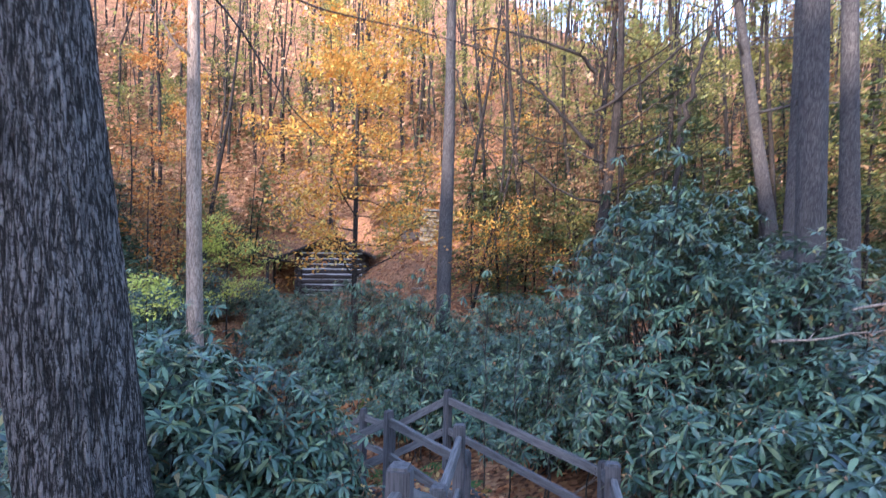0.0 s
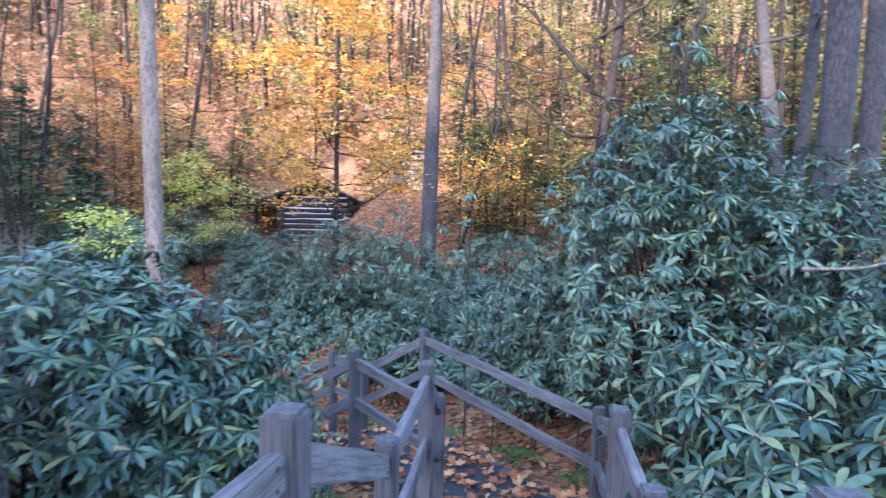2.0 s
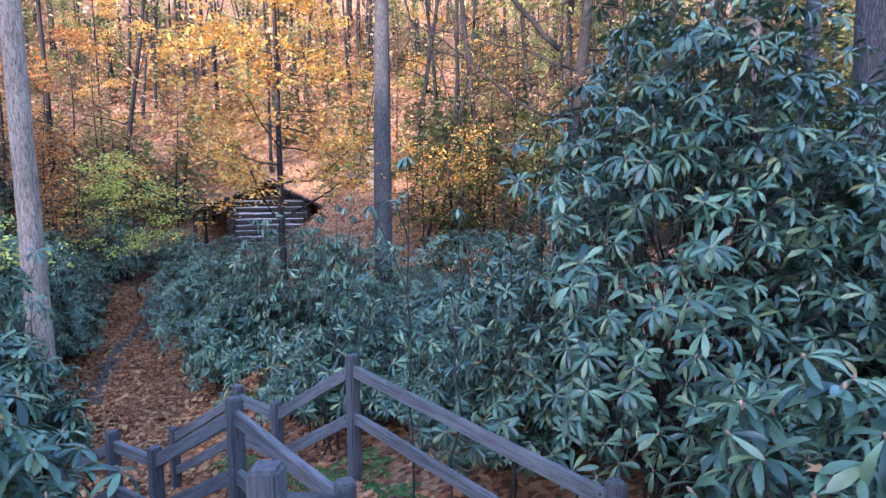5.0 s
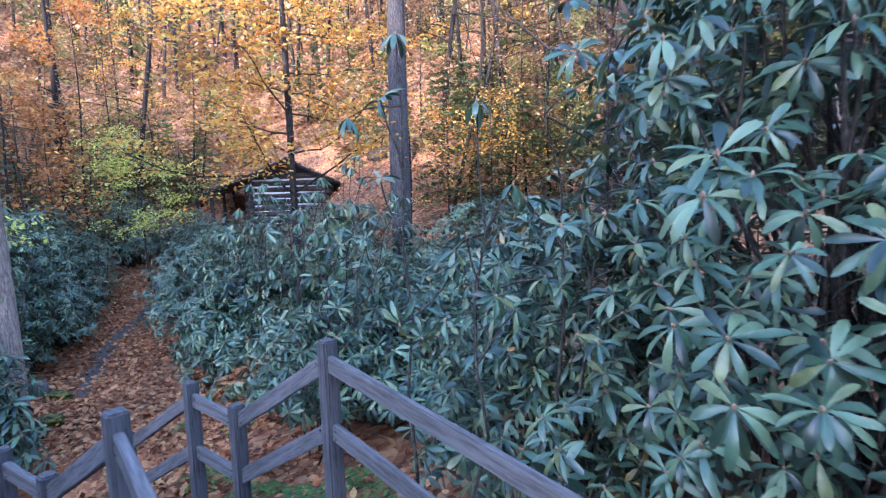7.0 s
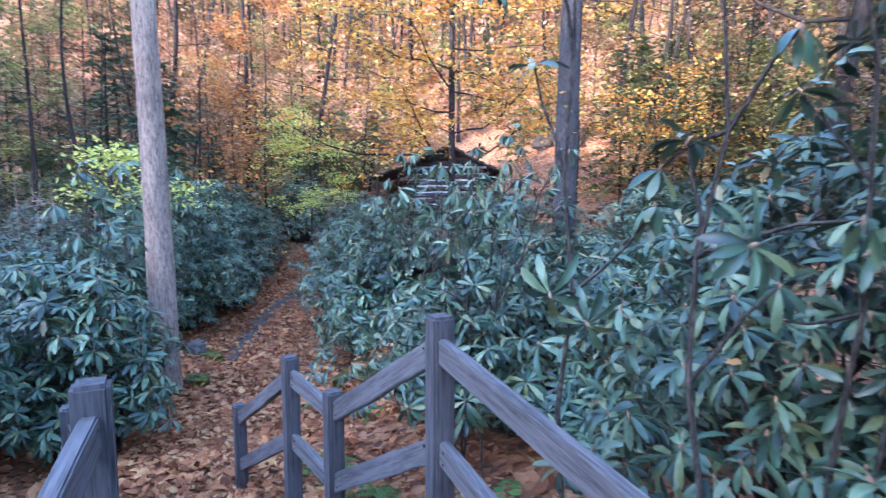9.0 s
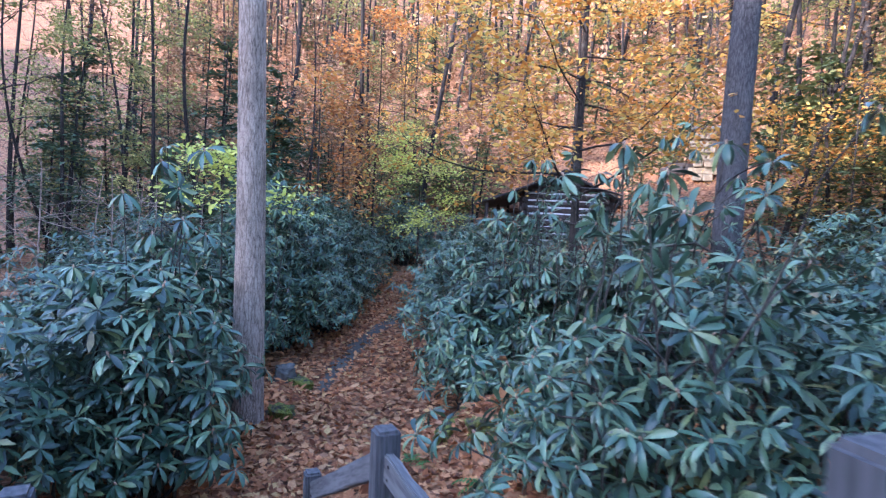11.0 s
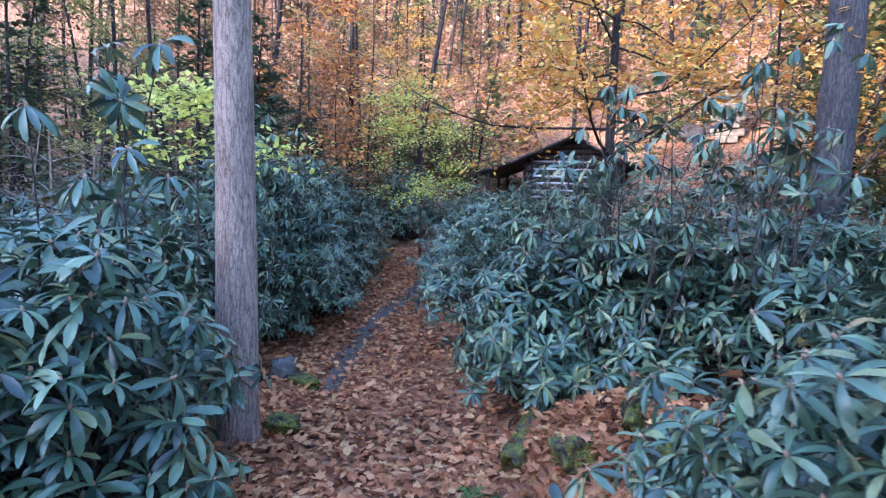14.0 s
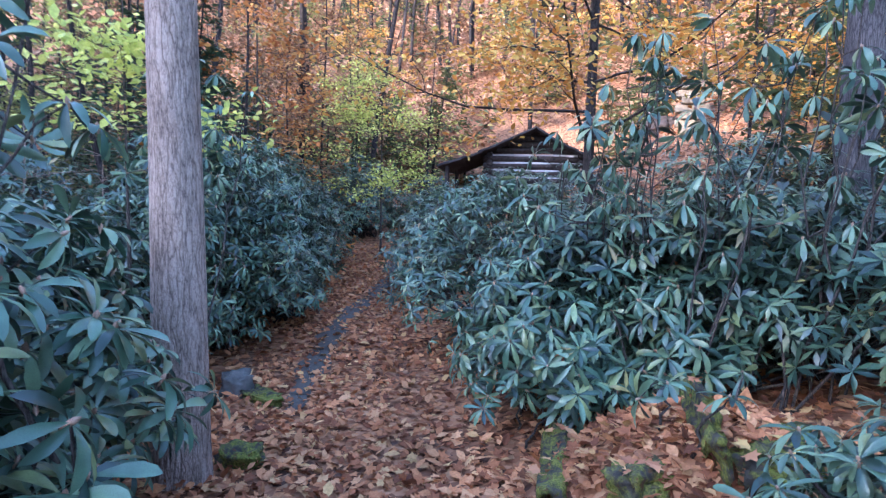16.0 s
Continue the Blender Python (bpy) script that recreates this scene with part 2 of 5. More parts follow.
def tri_mesh(name, verts, tris, material, smooth=False):
    """A mesh from numpy arrays of points and triangles."""
    me = bpy.data.meshes.new(name)
    n, k = len(verts), len(tris)
    me.vertices.add(n)
    me.vertices.foreach_set("co", np.asarray(verts, np.float32).ravel())
    me.loops.add(3 * k)
    me.loops.foreach_set("vertex_index", np.asarray(tris, np.int32).ravel())
    me.polygons.add(k)
    me.polygons.foreach_set("loop_start", np.arange(0, 3 * k, 3, dtype=np.int32))
    me.polygons.foreach_set("use_smooth", np.full(k, smooth))
    me.materials.append(material)
    me.update(calc_edges=True)
    return me


def scattered(tv, tf, turns, places):
    """Copies of a template (points, triangles), one per 3x3 turn and place, as points and triangles."""
    v = np.einsum("nij,kj->nki", turns, tv) + places[:, None, :]
    f = tf[None] + (np.arange(len(places)) * len(tv))[:, None, None]
    return v.reshape(-1, 3), f.reshape(-1, 3)


def aimed(up, spin, size):
    """Turns whose z axis points along up, spun about it, scaled."""
    z = up / np.linalg.norm(up, axis=1, keepdims=True)
    ref = np.where(np.abs(z[:, 2:3]) < 0.9, np.array([[0, 0, 1.0]]), np.array([[1.0, 0, 0]]))
    x = np.cross(ref, z)
    x /= np.linalg.norm(x, axis=1, keepdims=True)
    y = np.cross(z, x)
    c, s = np.cos(spin)[:, None], np.sin(spin)[:, None]
    return np.stack([x * c + y * s, y * c - x * s, z], axis=2) * np.asarray(size)[:, None, None]


def tube(points, radii, sides=6):
    """A tapered tube along points, as lists of points and triangles."""
    pts = [Vector(p) for p in points]
    verts, tris = [], []
    for i, p in enumerate(pts):
        d = (pts[min(i + 1, len(pts) - 1)] - pts[max(i - 1, 0)]).normalized()
        ref = Vector((1, 0, 0)) if abs(d.x) < 0.8 else Vector((0, 1, 0))
        u = d.cross(ref).normalized()
        w = d.cross(u)
        for k in range(sides):
            a = 2 * math.pi * k / sides
            verts.append(p + (u * math.cos(a) + w * math.sin(a)) * radii[i])
    for i in range(len(pts) - 1):
        for k in range(sides):
            a, b = i * sides + k, i * sides + (k + 1) % sides
            tris += [(a, b, b + sides), (a, b + sides, a + sides)]
    return verts, tris


def joined(pieces):
    verts, tris, n = [], [], 0
    for v, f in pieces:
        verts.append(np.asarray(v, float).reshape(-1, 3))
        tris.append(np.asarray(f, int).reshape(-1, 3) + n)
        n += len(v)
    return np.concatenate(verts), np.concatenate(tris)


def wander(start, way, length, steps, bend, rng, droop=0.0):
    """A wandering line of points."""
    p, d, out = Vector(start), Vector(way).normalized(), [Vector(start)]
    for _ in range(steps):
        d = (d + Vector(rng.normal(0, bend, 3)) + Vector((0, 0, -droop))).normalized()
        p = p + d * (length / steps)
        out.append(p.copy())
    return out


# ---- the lie of the land ----
WAY = [(0.0, -6.0, 0.6), (0.15, 0.2, -0.15), (0.45, 2.2, -0.75), (0.75, 3.6, -1.25), (0.9, 4.8, -1.35), (0.8, 5.9, -1.85), (0.3, 6.8, -2.0),
       (-0.6, 7.9, -2.3), (-1.3, 8.6, -2.55), (-2.3, 9.6, -2.72), (-4.2, 12.2, -3.1), (-5.7, 15.1, -3.2), (-7.35, 19.2, -3.05), (-9.0, 24.2, -2.6), (-10.5, 31.0, -1.9)]
WAYPTS = np.array([np.array(a) * (1 - k / 12) + np.array(b) * k / 12 for a, b in zip(WAY, WAY[1:]) for k in range(12)] + [np.array(WAY[-1])])
WAYDIR = np.gradient(WAYPTS[:, :2], axis=0)
WAYDIR /= np.linalg.norm(WAYDIR, axis=1, keepdims=True)


def smooth_step(a, b, x):
    t = np.clip((x - a) / (b - a), 0, 1)
    return t * t * (3 - 2 * t)


def land(x, y):
    """Ground height at arrays x, y."""
    x, y = np.asarray(x, float), np.asarray(y, float)
    dx, dy = x[..., None] - WAYPTS[:, 0], y[..., None] - WAYPTS[:, 1]
    d2 = dx * dx + dy * dy
    w = 1 / (d2 + 0.3) ** 2
    z = (w * WAYPTS[:, 2]).sum(-1) / w.sum(-1)
    i = d2.argmin(-1)
    side = (dx * WAYDIR[:, 1] - dy * WAYDIR[:, 0])
    side = np.take_along_axis(side, i[..., None], -1)[..., 0]
    right, left = np.maximum(side - 1.3, 0), np.maximum(-side - 1.3, 0)
    z = z + 0.17 * np.minimum(right, 14) + 0.05 * np.minimum(left, 10)
    z = z + 3.4 * np.exp(-((x + 0.3) ** 2 + (y - 33) ** 2) / 26)
    z = z + 0.38 * np.exp(-(((x + 1.95) / 0.75) ** 2 + ((y - 13.05) / 0.62) ** 2) ** 2)
    pad = np.exp(-(((x + 7.0) / 3.4) ** 2 + ((y - 34.0) / 4.6) ** 2) ** 2)
    far = np.maximum(y - 35 + 0.12 * np.abs(x), 0)
    z = z + (0.56 - 0.13 * smooth_step(4, 40, x)) * np.minimum(far, 120) + np.maximum(-x - 25, 0).clip(0, 90) * 0.16
    # unseen rise behind the start, added to keep the sun off the walk
    back = np.maximum(-(x * -SUN_FROM.x + y * -SUN_FROM.y) - 7, 0)
    across = x * -SUN_FROM.y + y * SUN_FROM.x
    # its crest is higher on one side, to shade the right-hand trunks
    z = z + 0.40 * np.minimum(back, 62 + 18 * smooth_step(-5, 4, across))
    z = z + 0.10 * np.sin(x * 0.9 + 1.3) * np.sin(y * 0.8) * smooth_step(1.0, 3.0, right + left) + 0.35 * np.sin(x * 0.21) * np.cos(y * 0.17) * smooth_step(3, 9, right + left)
    return z + (-1.95 - z) * pad


def on_land(x, y):
    return float(land(np.array([x]), np.array([y]))[0])


def make_land():
    xs = np.concatenate([np.linspace(-420, -60, 19), np.linspace(-54, -13, 30), np.arange(-12, 8, 0.2), np.linspace(8, 54, 32), np.linspace(60, 420, 19)])
    ys = np.concatenate([np.linspace(-420, -60, 19), np.linspace(-54, -4, 26), np.arange(-3, 26, 0.2), np.linspace(26, 75, 34), np.linspace(80, 420, 24)])
    gx, gy = np.meshgrid(xs, ys)
    v = np.stack([gx, gy, land(gx, gy)], -1).reshape(-1, 3)
    n, m = len(xs), len(ys)
    a = (np.arange(m - 1)[:, None] * n + np.arange(n - 1)[None]).ravel()
    tris = np.concatenate([np.stack([a, a + 1, a + n + 1], 1), np.stack([a, a + n + 1, a + n], 1)])
    ob = new("ground", tri_mesh("ground", v, tris, GROUND, True))
    return tagged(ob, "brown forest floor covered with fallen leaves", "ground", kind="structure")


ground = make_land()


# ---- leaves ----
def rhodo_whorl(count, rng, lean, sections=((0.36, 0.74), (0.74, 1.0)), bud=False, sag=(-0.28, 0.58)):
    """A whorl of long folded leaves round a bud, 1 unit leaf length, as points and triangles."""
    pieces = []
    for k in range(count):
        a = 2 * math.pi * (k + rng.uniform(-0.25, 0.25)) / count
        el, curl = rng.uniform(*sag) + lean, rng.uniform(0.15, 0.65)
        ln, wd, roll = rng.uniform(0.75, 1.15), rng.uniform(0.098, 0.132), rng.normal(0, 0.22)

        def at(t, w, up):
            e = el - curl * t
            r, z = 0.04 + ln * t * math.cos(e), ln * t * math.sin(e) + up + w * roll
            return (r * math.cos(a) - w * math.sin(a), r * math.sin(a) + w * math.cos(a), z)

        n = len(sections)
        v = [at(0.0, 0, 0)] + [at(t, w, u) for t, h in sections for w, u in ((wd * h, 0.045 * h), (0, 0), (-wd * h, 0.045 * h))] + [at(1.0, 0, -0.01)]
        f = [(0, 2, 1), (0, 3, 2)]
        for q in range(n - 1):
            b = 1 + 3 * q
            f += [(b, b + 1, b + 4), (b, b + 4, b + 3), (b + 1, b + 2, b + 5), (b + 1, b + 5, b + 4)]
        b = 1 + 3 * (n - 1)
        f += [(b, b + 1, b + 3), (b + 1, b + 2, b + 3)]
        pieces.append((v, f))
    if bud:
        pieces.append(tube([(0, 0, -0.15), (0, 0, 0.0), (0, 0, 0.07), (0, 0, 0.15)], [0.02, 0.05, 0.055, 0.004], 5))
    return joined(pieces)


FINE = ((0.2, 0.42), (0.46, 0.86), (0.70, 1.0), (0.90, 0.66))
RNG = np.random.default_rng(7)


def far_whorl(count, rng, lean):
    """The same whorl with four triangles a leaf, for bushes away from the walk."""
    pieces = []
    for k in range(count):
        a, el = 2 * math.pi * (k + rng.uniform(-0.3, 0.3)) / count, rng.uniform(-0.75, 0.35) + lean
        ln, wd = rng.uniform(0.75, 1.15), rng.uniform(0.12, 0.155)
        r, z = ln * math.cos(el), ln * math.sin(el)
        ca, sa = math.cos(a), math.sin(a)
        v = [(0, 0, 0)] + [(r * 0.55 * ca - w * sa, r * 0.55 * sa + w * ca, z * 0.45 + u) for w, u in ((wd, 0.07), (0, 0.03), (-wd, 0.07))] + [(r * ca, r * sa, z)]
        pieces.append((v, [(0, 2, 1), (0, 3, 2), (1, 2, 4), (2, 3, 4)]))
    return joined(pieces)


WHORLS = [rhodo_whorl(n, RNG, lean) for n, lean in ((9, 0.05), (10, -0.1), (8, -0.3), (11, 0.15), (9, -0.2))]


FAR_WHORLS = [far_whorl(n, RNG, lean) for n, lean in ((8, 0.05), (9, -0.1), (7, -0.25), (9, 0.1), (8, -0.15))]


def plain_leaf(lobes):
    """A lobed leaf about 1 unit long, slightly folded."""
    if lobes:
        edge = [(0, 0), (0.25, 0.12), (0.52, 0.10), (0.34, 0.38), (0.50, 0.66), (0.20, 0.62), (0, 1.0), (-0.20, 0.62), (-0.50, 0.66), (-0.34, 0.38), (-0.52, 0.10), (-0.25, 0.12)]
    else:
        edge = [(0, 0), (0.22, 0.25), (0.27, 0.55), (0, 1.0), (-0.27, 0.55), (-0.22, 0.25)]
    v = [(0, 0.45, 0.0)] + [(x, y, 0.16 * abs(x) - 0.10 * (y - 0.5) ** 2) for x, y in edge]
    n = len(edge)
    return np.array(v), np.array([(0, 1 + k, 1 + (k + 1) % n) for k in range(n)])


LOBED, OVAL = plain_leaf(True), plain_leaf(False)
DIAMOND = (np.array([(0, 0, 0), (0.32, 0.45, 0.07), (0, 1.0, -0.06), (-0.32, 0.45, 0.07)]), np.array([(0, 1, 2), (0, 2, 3)]))


# ---- rhododendrons ----
SPOTS = []


def rhododendron(x, y, rx, ry, top, count, size=0.17, seed=1, loose=0, low=0.25):
    """A mound of leaf whorls over crooked stems; loose: how many whorls nearest the walk are parts of their own."""
    rng = np.random.default_rng(seed)
    z0 = on_land(x, y)
    h = top - z0
    ob = thing("rhododendron", (x, y, z0), "dark green glossy rhododendron bush growing from leafy ground", "shrub", "rhododendrons along the path")
    u = rng.uniform(-0.15, 1, count) ** 1.0
    a = rng.uniform(0, 2 * math.pi, count)
    r = np.sqrt(np.clip(1 - u * u, 0, 1))
    shell = 1 - rng.beta(1.1, 2.4, count) * 0.6
    lump = 1 + 0.16 * np.sin(3 * a + seed) * r + 0.12 * np.sin(5 * a + 2 * u * 4 + seed * 2) + rng.normal(0, 0.07, count) + 0.25 * (rng.uniform(0, 1, count) > 0.93) * rng.uniform(0.3, 1, count)
    px, py = rx * r * np.cos(a) * shell * lump, ry * r * np.sin(a) * shell * lump
    pz = h * (low + (1 - low) * np.clip(u, -0.25, 1) * shell * (0.92 + 0.08 * lump))
    p = np.stack([px, py, pz], 1)
    ground_here = land(px + x, py + y) - z0
    p[:, 2] = np.maximum(p[:, 2], ground_here + rng.uniform(0.12, 0.4, count))
    up = np.stack([px / rx, py / ry, 1.15 + 0.8 * np.clip(u, 0, 1)], 1) + rng.normal(0, 0.42, (count, 3))
    turns = aimed(up, rng.uniform(0, 6.28, count), size * rng.uniform(0.75, 1.2, count))
    kind = rng.integers(0, len(WHORLS), count)
    near = np.zeros(count, bool)
    d = ((p[:, None, :2] + [x, y] - WAYPTS[None, :, :2]) ** 2).sum(-1).min(1)
    near[np.argsort(d)[:loose]] = True
    shaped = (d < 7.0) & (loose > 0)
    pieces = [scattered(*shapes[k], turns[sel], p[sel]) for shapes, some in ((WHORLS, shaped), (FAR_WHORLS, ~shaped)) for k in range(len(WHORLS)) for sel in [(kind == k) & some & ~near] if sel.any()]
    SPOTS.extend((x + q[0], y + q[1], z0 + q[2] + 0.03) for q in p[near][:40:2] if q[2] > 0.45 * h)
    leaves = new("foliage", tri_mesh("foliage", *joined(pieces), RHODO, True))
    leaves.parent = ob
    tagged(leaves, kind="stuff")
    for i in np.flatnonzero(near):
        w = new("leaf_whorl", WHORL_MESHES[kind[i]])
        w.parent = ob
        w.matrix_basis = Matrix.Translation(p[i]) @ Matrix(turns[i].tolist()).to_4x4()
    for i in rng.choice(count, min(count, 26 + count // 30), replace=False):
        end = Vector(p[i])
        root = Vector((rng.normal(0, rx * 0.15), rng.normal(0, ry * 0.15), -0.05))
        mid = root.lerp(end, 0.5) + Vector((rng.normal(0, 0.12), rng.normal(0, 0.12), rng.normal(0.08, 0.1) * h * 0.3))
        pts = [root, root.lerp(mid, 0.55) + Vector(rng.normal(0, 0.05, 3)), mid, mid.lerp(end, 0.6) + Vector(rng.normal(0, 0.04, 3)), end]
        st = new("stem", tri_mesh("stem", *tube(pts, [0.02, 0.017, 0.013, 0.009, 0.005], 5), BARK_THIN, True))
        st.parent = ob
    return ob


def tall_shoots(x, y, tips, seed, size=0.135, per=3, hang=0.4, arch=0.10):
    """Long bare rhododendron stems with a few whorls near each tip; tips are given from the foot."""
    rng = np.random.default_rng(seed)
    z0 = on_land(x, y)
    ob = thing("rhododendron", (x, y, z0), "tall sparse rhododendron with bare dark stems and drooping leaves", "shrub", "rhododendrons along the path")
    for tip in tips:
        end = Vector((tip[0], tip[1], tip[2] - z0))
        root = Vector((rng.normal(0, 0.12), rng.normal(0, 0.12), -0.05))
        pts = [root.lerp(end, k / 8) + Vector((rng.normal(0, 0.03), rng.normal(0, 0.03), arch * math.sin(k / 8 * 3.14))) * (0 < k < 8) for k in range(9)]
        st = new("stem", tri_mesh("stem", *tube(pts, [0.012 - 0.001 * k for k in range(9)], 6), BARK_THIN, True))
        st.parent = ob
        spots = [(end, Vector((0, 0, 1)))]
        for _ in range(per):
            k = int(rng.integers(4, 8))
            tw = wander(pts[k], Vector(rng.normal(0, 1, 3)) + Vector((0, 0, 0.5)), rng.uniform(0.18, 0.42), 3, 0.2, rng)
            t2 = new("twig", tri_mesh("twig", *tube(tw, [0.007, 0.006, 0.005, 0.004], 4), BARK_THIN, True))
            t2.parent = ob
            spots.append((tw[-1], tw[-1] - tw[-2]))
        for p, up in spots:
            k = int(rng.integers(0, len(WHORLS)))
            low = rng.uniform() < hang
            w = new("leaf_whorl", DROOPING[k % 3] if low else WHORL_MESHES[k])
            w.parent = ob
            t = aimed(np.array([tuple((Vector((0, 0, 1)) if low else up.normalized()) + Vector(rng.normal(0, 0.3, 3)))]), rng.uniform(0, 6, 1), [size * rng.uniform(0.85, 1.2)])[0]
            w.matrix_basis = Matrix.Translation(p) @ Matrix(t.tolist()).to_4x4()
    return ob


WHORL_MESHES = [tri_mesh("leaf_whorl", *rhodo_whorl(n, RNG, lean, FINE, True), RHODO, True) for n, lean in ((9, 0.05), (10, -0.1), (8, -0.3), (11, 0.1), (9, -0.2))]
DROOPING = [tri_mesh("leaf_whorl", *rhodo_whorl(n, RNG, -0.5, FINE, True, (-0.5, 0.4)), RHODO, True) for n in (8, 7, 9)]
for whorl_mesh in WHORL_MESHES + DROOPING:
    whorl_mesh.materials.append(BUD)
    for face in list(whorl_mesh.polygons)[-30:]:
        face.material_index = 1


# ---- trees ----
def trunk_mesh(spine, radii, sides, ridge, rng, flare=0.0, knots=0):
    """A round, uneven trunk along a spine, with bark ridges pressed into it."""
    pts = np.array([tuple(p) for p in spine])
    n = len(pts)
    ang = np.linspace(0, 2 * math.pi, sides, endpoint=False)
    base = np.asarray(radii)
    k1, k2, k3 = rng.uniform(0, 6, 3)
    along = np.concatenate([[0], np.cumsum(np.linalg.norm(np.diff(pts, axis=0), axis=1))])
    A, S = np.meshgrid(ang, along)
    wob = 1 + 0.04 * np.sin(2 * A + S * 0.7 + k1) + 0.03 * np.sin(3 * A - S * 0.9 + k2)
    if ridge:
        ph = A * 17 + 0.9 * np.sin(S * 5 + k3 + 3 * np.sin(A * 3)) + 0.7 * np.sin(S * 11 + A * 4)
        brk = 0.5 + 0.5 * np.sin(S * 14 + 5 * np.sin(A * 5 + k1) + A * 9)
        wob += ridge * (np.abs(np.sin(ph)) ** 0.6 - 0.5) * (0.6 + 0.4 * brk)
    R = base[:, None] * wob * (1 + flare * np.exp(-S / 0.35) * (1 + 0.35 * np.sin(4 * A + k2)))
    v = np.stack([pts[:, None, 0] + R * np.cos(A), pts[:, None, 1] + R * np.sin(A), np.repeat(pts[:, None, 2], sides, 1)], -1).reshape(-1, 3)
    i, k = np.meshgrid(np.arange(n - 1), np.arange(sides), indexing="ij")
    a, b = (i * sides + k).ravel(), (i * sides + (k + 1) % sides).ravel()
    return v, np.concatenate([np.stack([a, b, b + sides], 1), np.stack([a, b + sides, a + sides], 1)])


def tree(name, x, y, diameter, height, bark, label, seed, lean=(0, 0), limbs=8, limb_from=0.45, limb_len=2.5, leaf=None, leaves=0, leaf_size=0.12,
         sides=14, ridge=0.0, rise=0.35, flare=0.35, group="", template=LOBED, curve=0.0, rings=0, droop=0.0, far=False, flat=0.6):
    rng = np.random.default_rng(seed)
    z0 = on_land(x, y)
    ob = thing(name, (x, y, z0), label, "tree", group)
    n = rings or max(8, int(height * 2))
    s = np.linspace(0, 1, n)
    wig = rng.uniform(0, 6, 2)
    spine = [Vector((lean[0] * t * height + curve * (math.sin(t * 5 + wig[0]) - math.sin(wig[0])), lean[1] * t * height + curve * 0.7 * (math.sin(t * 4 + wig[1]) - math.sin(wig[1])), -0.25 + t * (height + 0.25))) for t in s]
    radii = diameter / 2 * (1 - 0.75 * s ** 1.2)
    v, f = trunk_mesh(spine, radii, sides, ridge, rng, flare)
    tr = new("trunk", tri_mesh("trunk", v, f, bark, True))
    tr.parent = ob
    ends, every = [], []
    for k in range(limbs):
        pieces = []
        t = limb_from + (1 - limb_from) * (k + rng.uniform(0, 0.9)) / limbs
        at = spine[min(n - 1, int(t * (n - 1)))]
        a = rng.uniform(0, 2 * math.pi)
        ln = limb_len * (1.15 - 0.7 * t) * rng.uniform(0.7, 1.25)
        pts = wander(at, (math.cos(a), math.sin(a), rise + rng.uniform(-0.2, 0.3)), ln, 6, 0.16, rng, droop)
        r0 = max(0.008, diameter * 0.17 * (1.1 - t))
        pieces.append(tube(pts, [r0 * (1 - 0.8 * q / 6) for q in range(7)], 3 if far else 6))
        for j in range(2, 7):
            ends.append(pts[j])
            for _ in range(1 if far else 2):
                tw = wander(pts[j], Vector(rng.normal(0, 1, 3)) + Vector((math.cos(a), math.sin(a), 0.3)), ln * rng.uniform(0.2, 0.42), 4, 0.22, rng, droop)
                every.append(tube(tw[::2] if far else tw, [r0 * 0.32, r0 * 0.2, r0 * 0.08] if far else [r0 * 0.32, r0 * 0.26, r0 * 0.2, r0 * 0.15, r0 * 0.08], 3))
                ends += tw[1:]
        if far:
            every += pieces
        else:
            lb = new("limb", tri_mesh("limb", *joined(pieces), bark, True))
            lb.parent = ob
    if every:
        lb = tagged(new("branchwork", tri_mesh("branchwork", *joined(every), bark, True)), kind="stuff")
        lb.parent = ob
    if leaf and leaves:
        e = np.array([tuple(p) for p in ends])
        idx = rng.integers(0, len(e), leaves)
        p = e[idx] + rng.normal(0, 0.16 + leaf_size * 0.6, (leaves, 3)) * [1, 1, flat]
        up = rng.normal(0, 0.45, (leaves, 3)) + [0, 0, 1]
        turns = aimed(up, rng.uniform(0, 6.28, leaves), leaf_size * rng.uniform(0.6, 1.2, leaves))
        cr = new("crown", tri_mesh("crown", *scattered(*template, turns, p), leaf))
        cr.parent = ob
        tagged(cr, kind="stuff")
    return ob


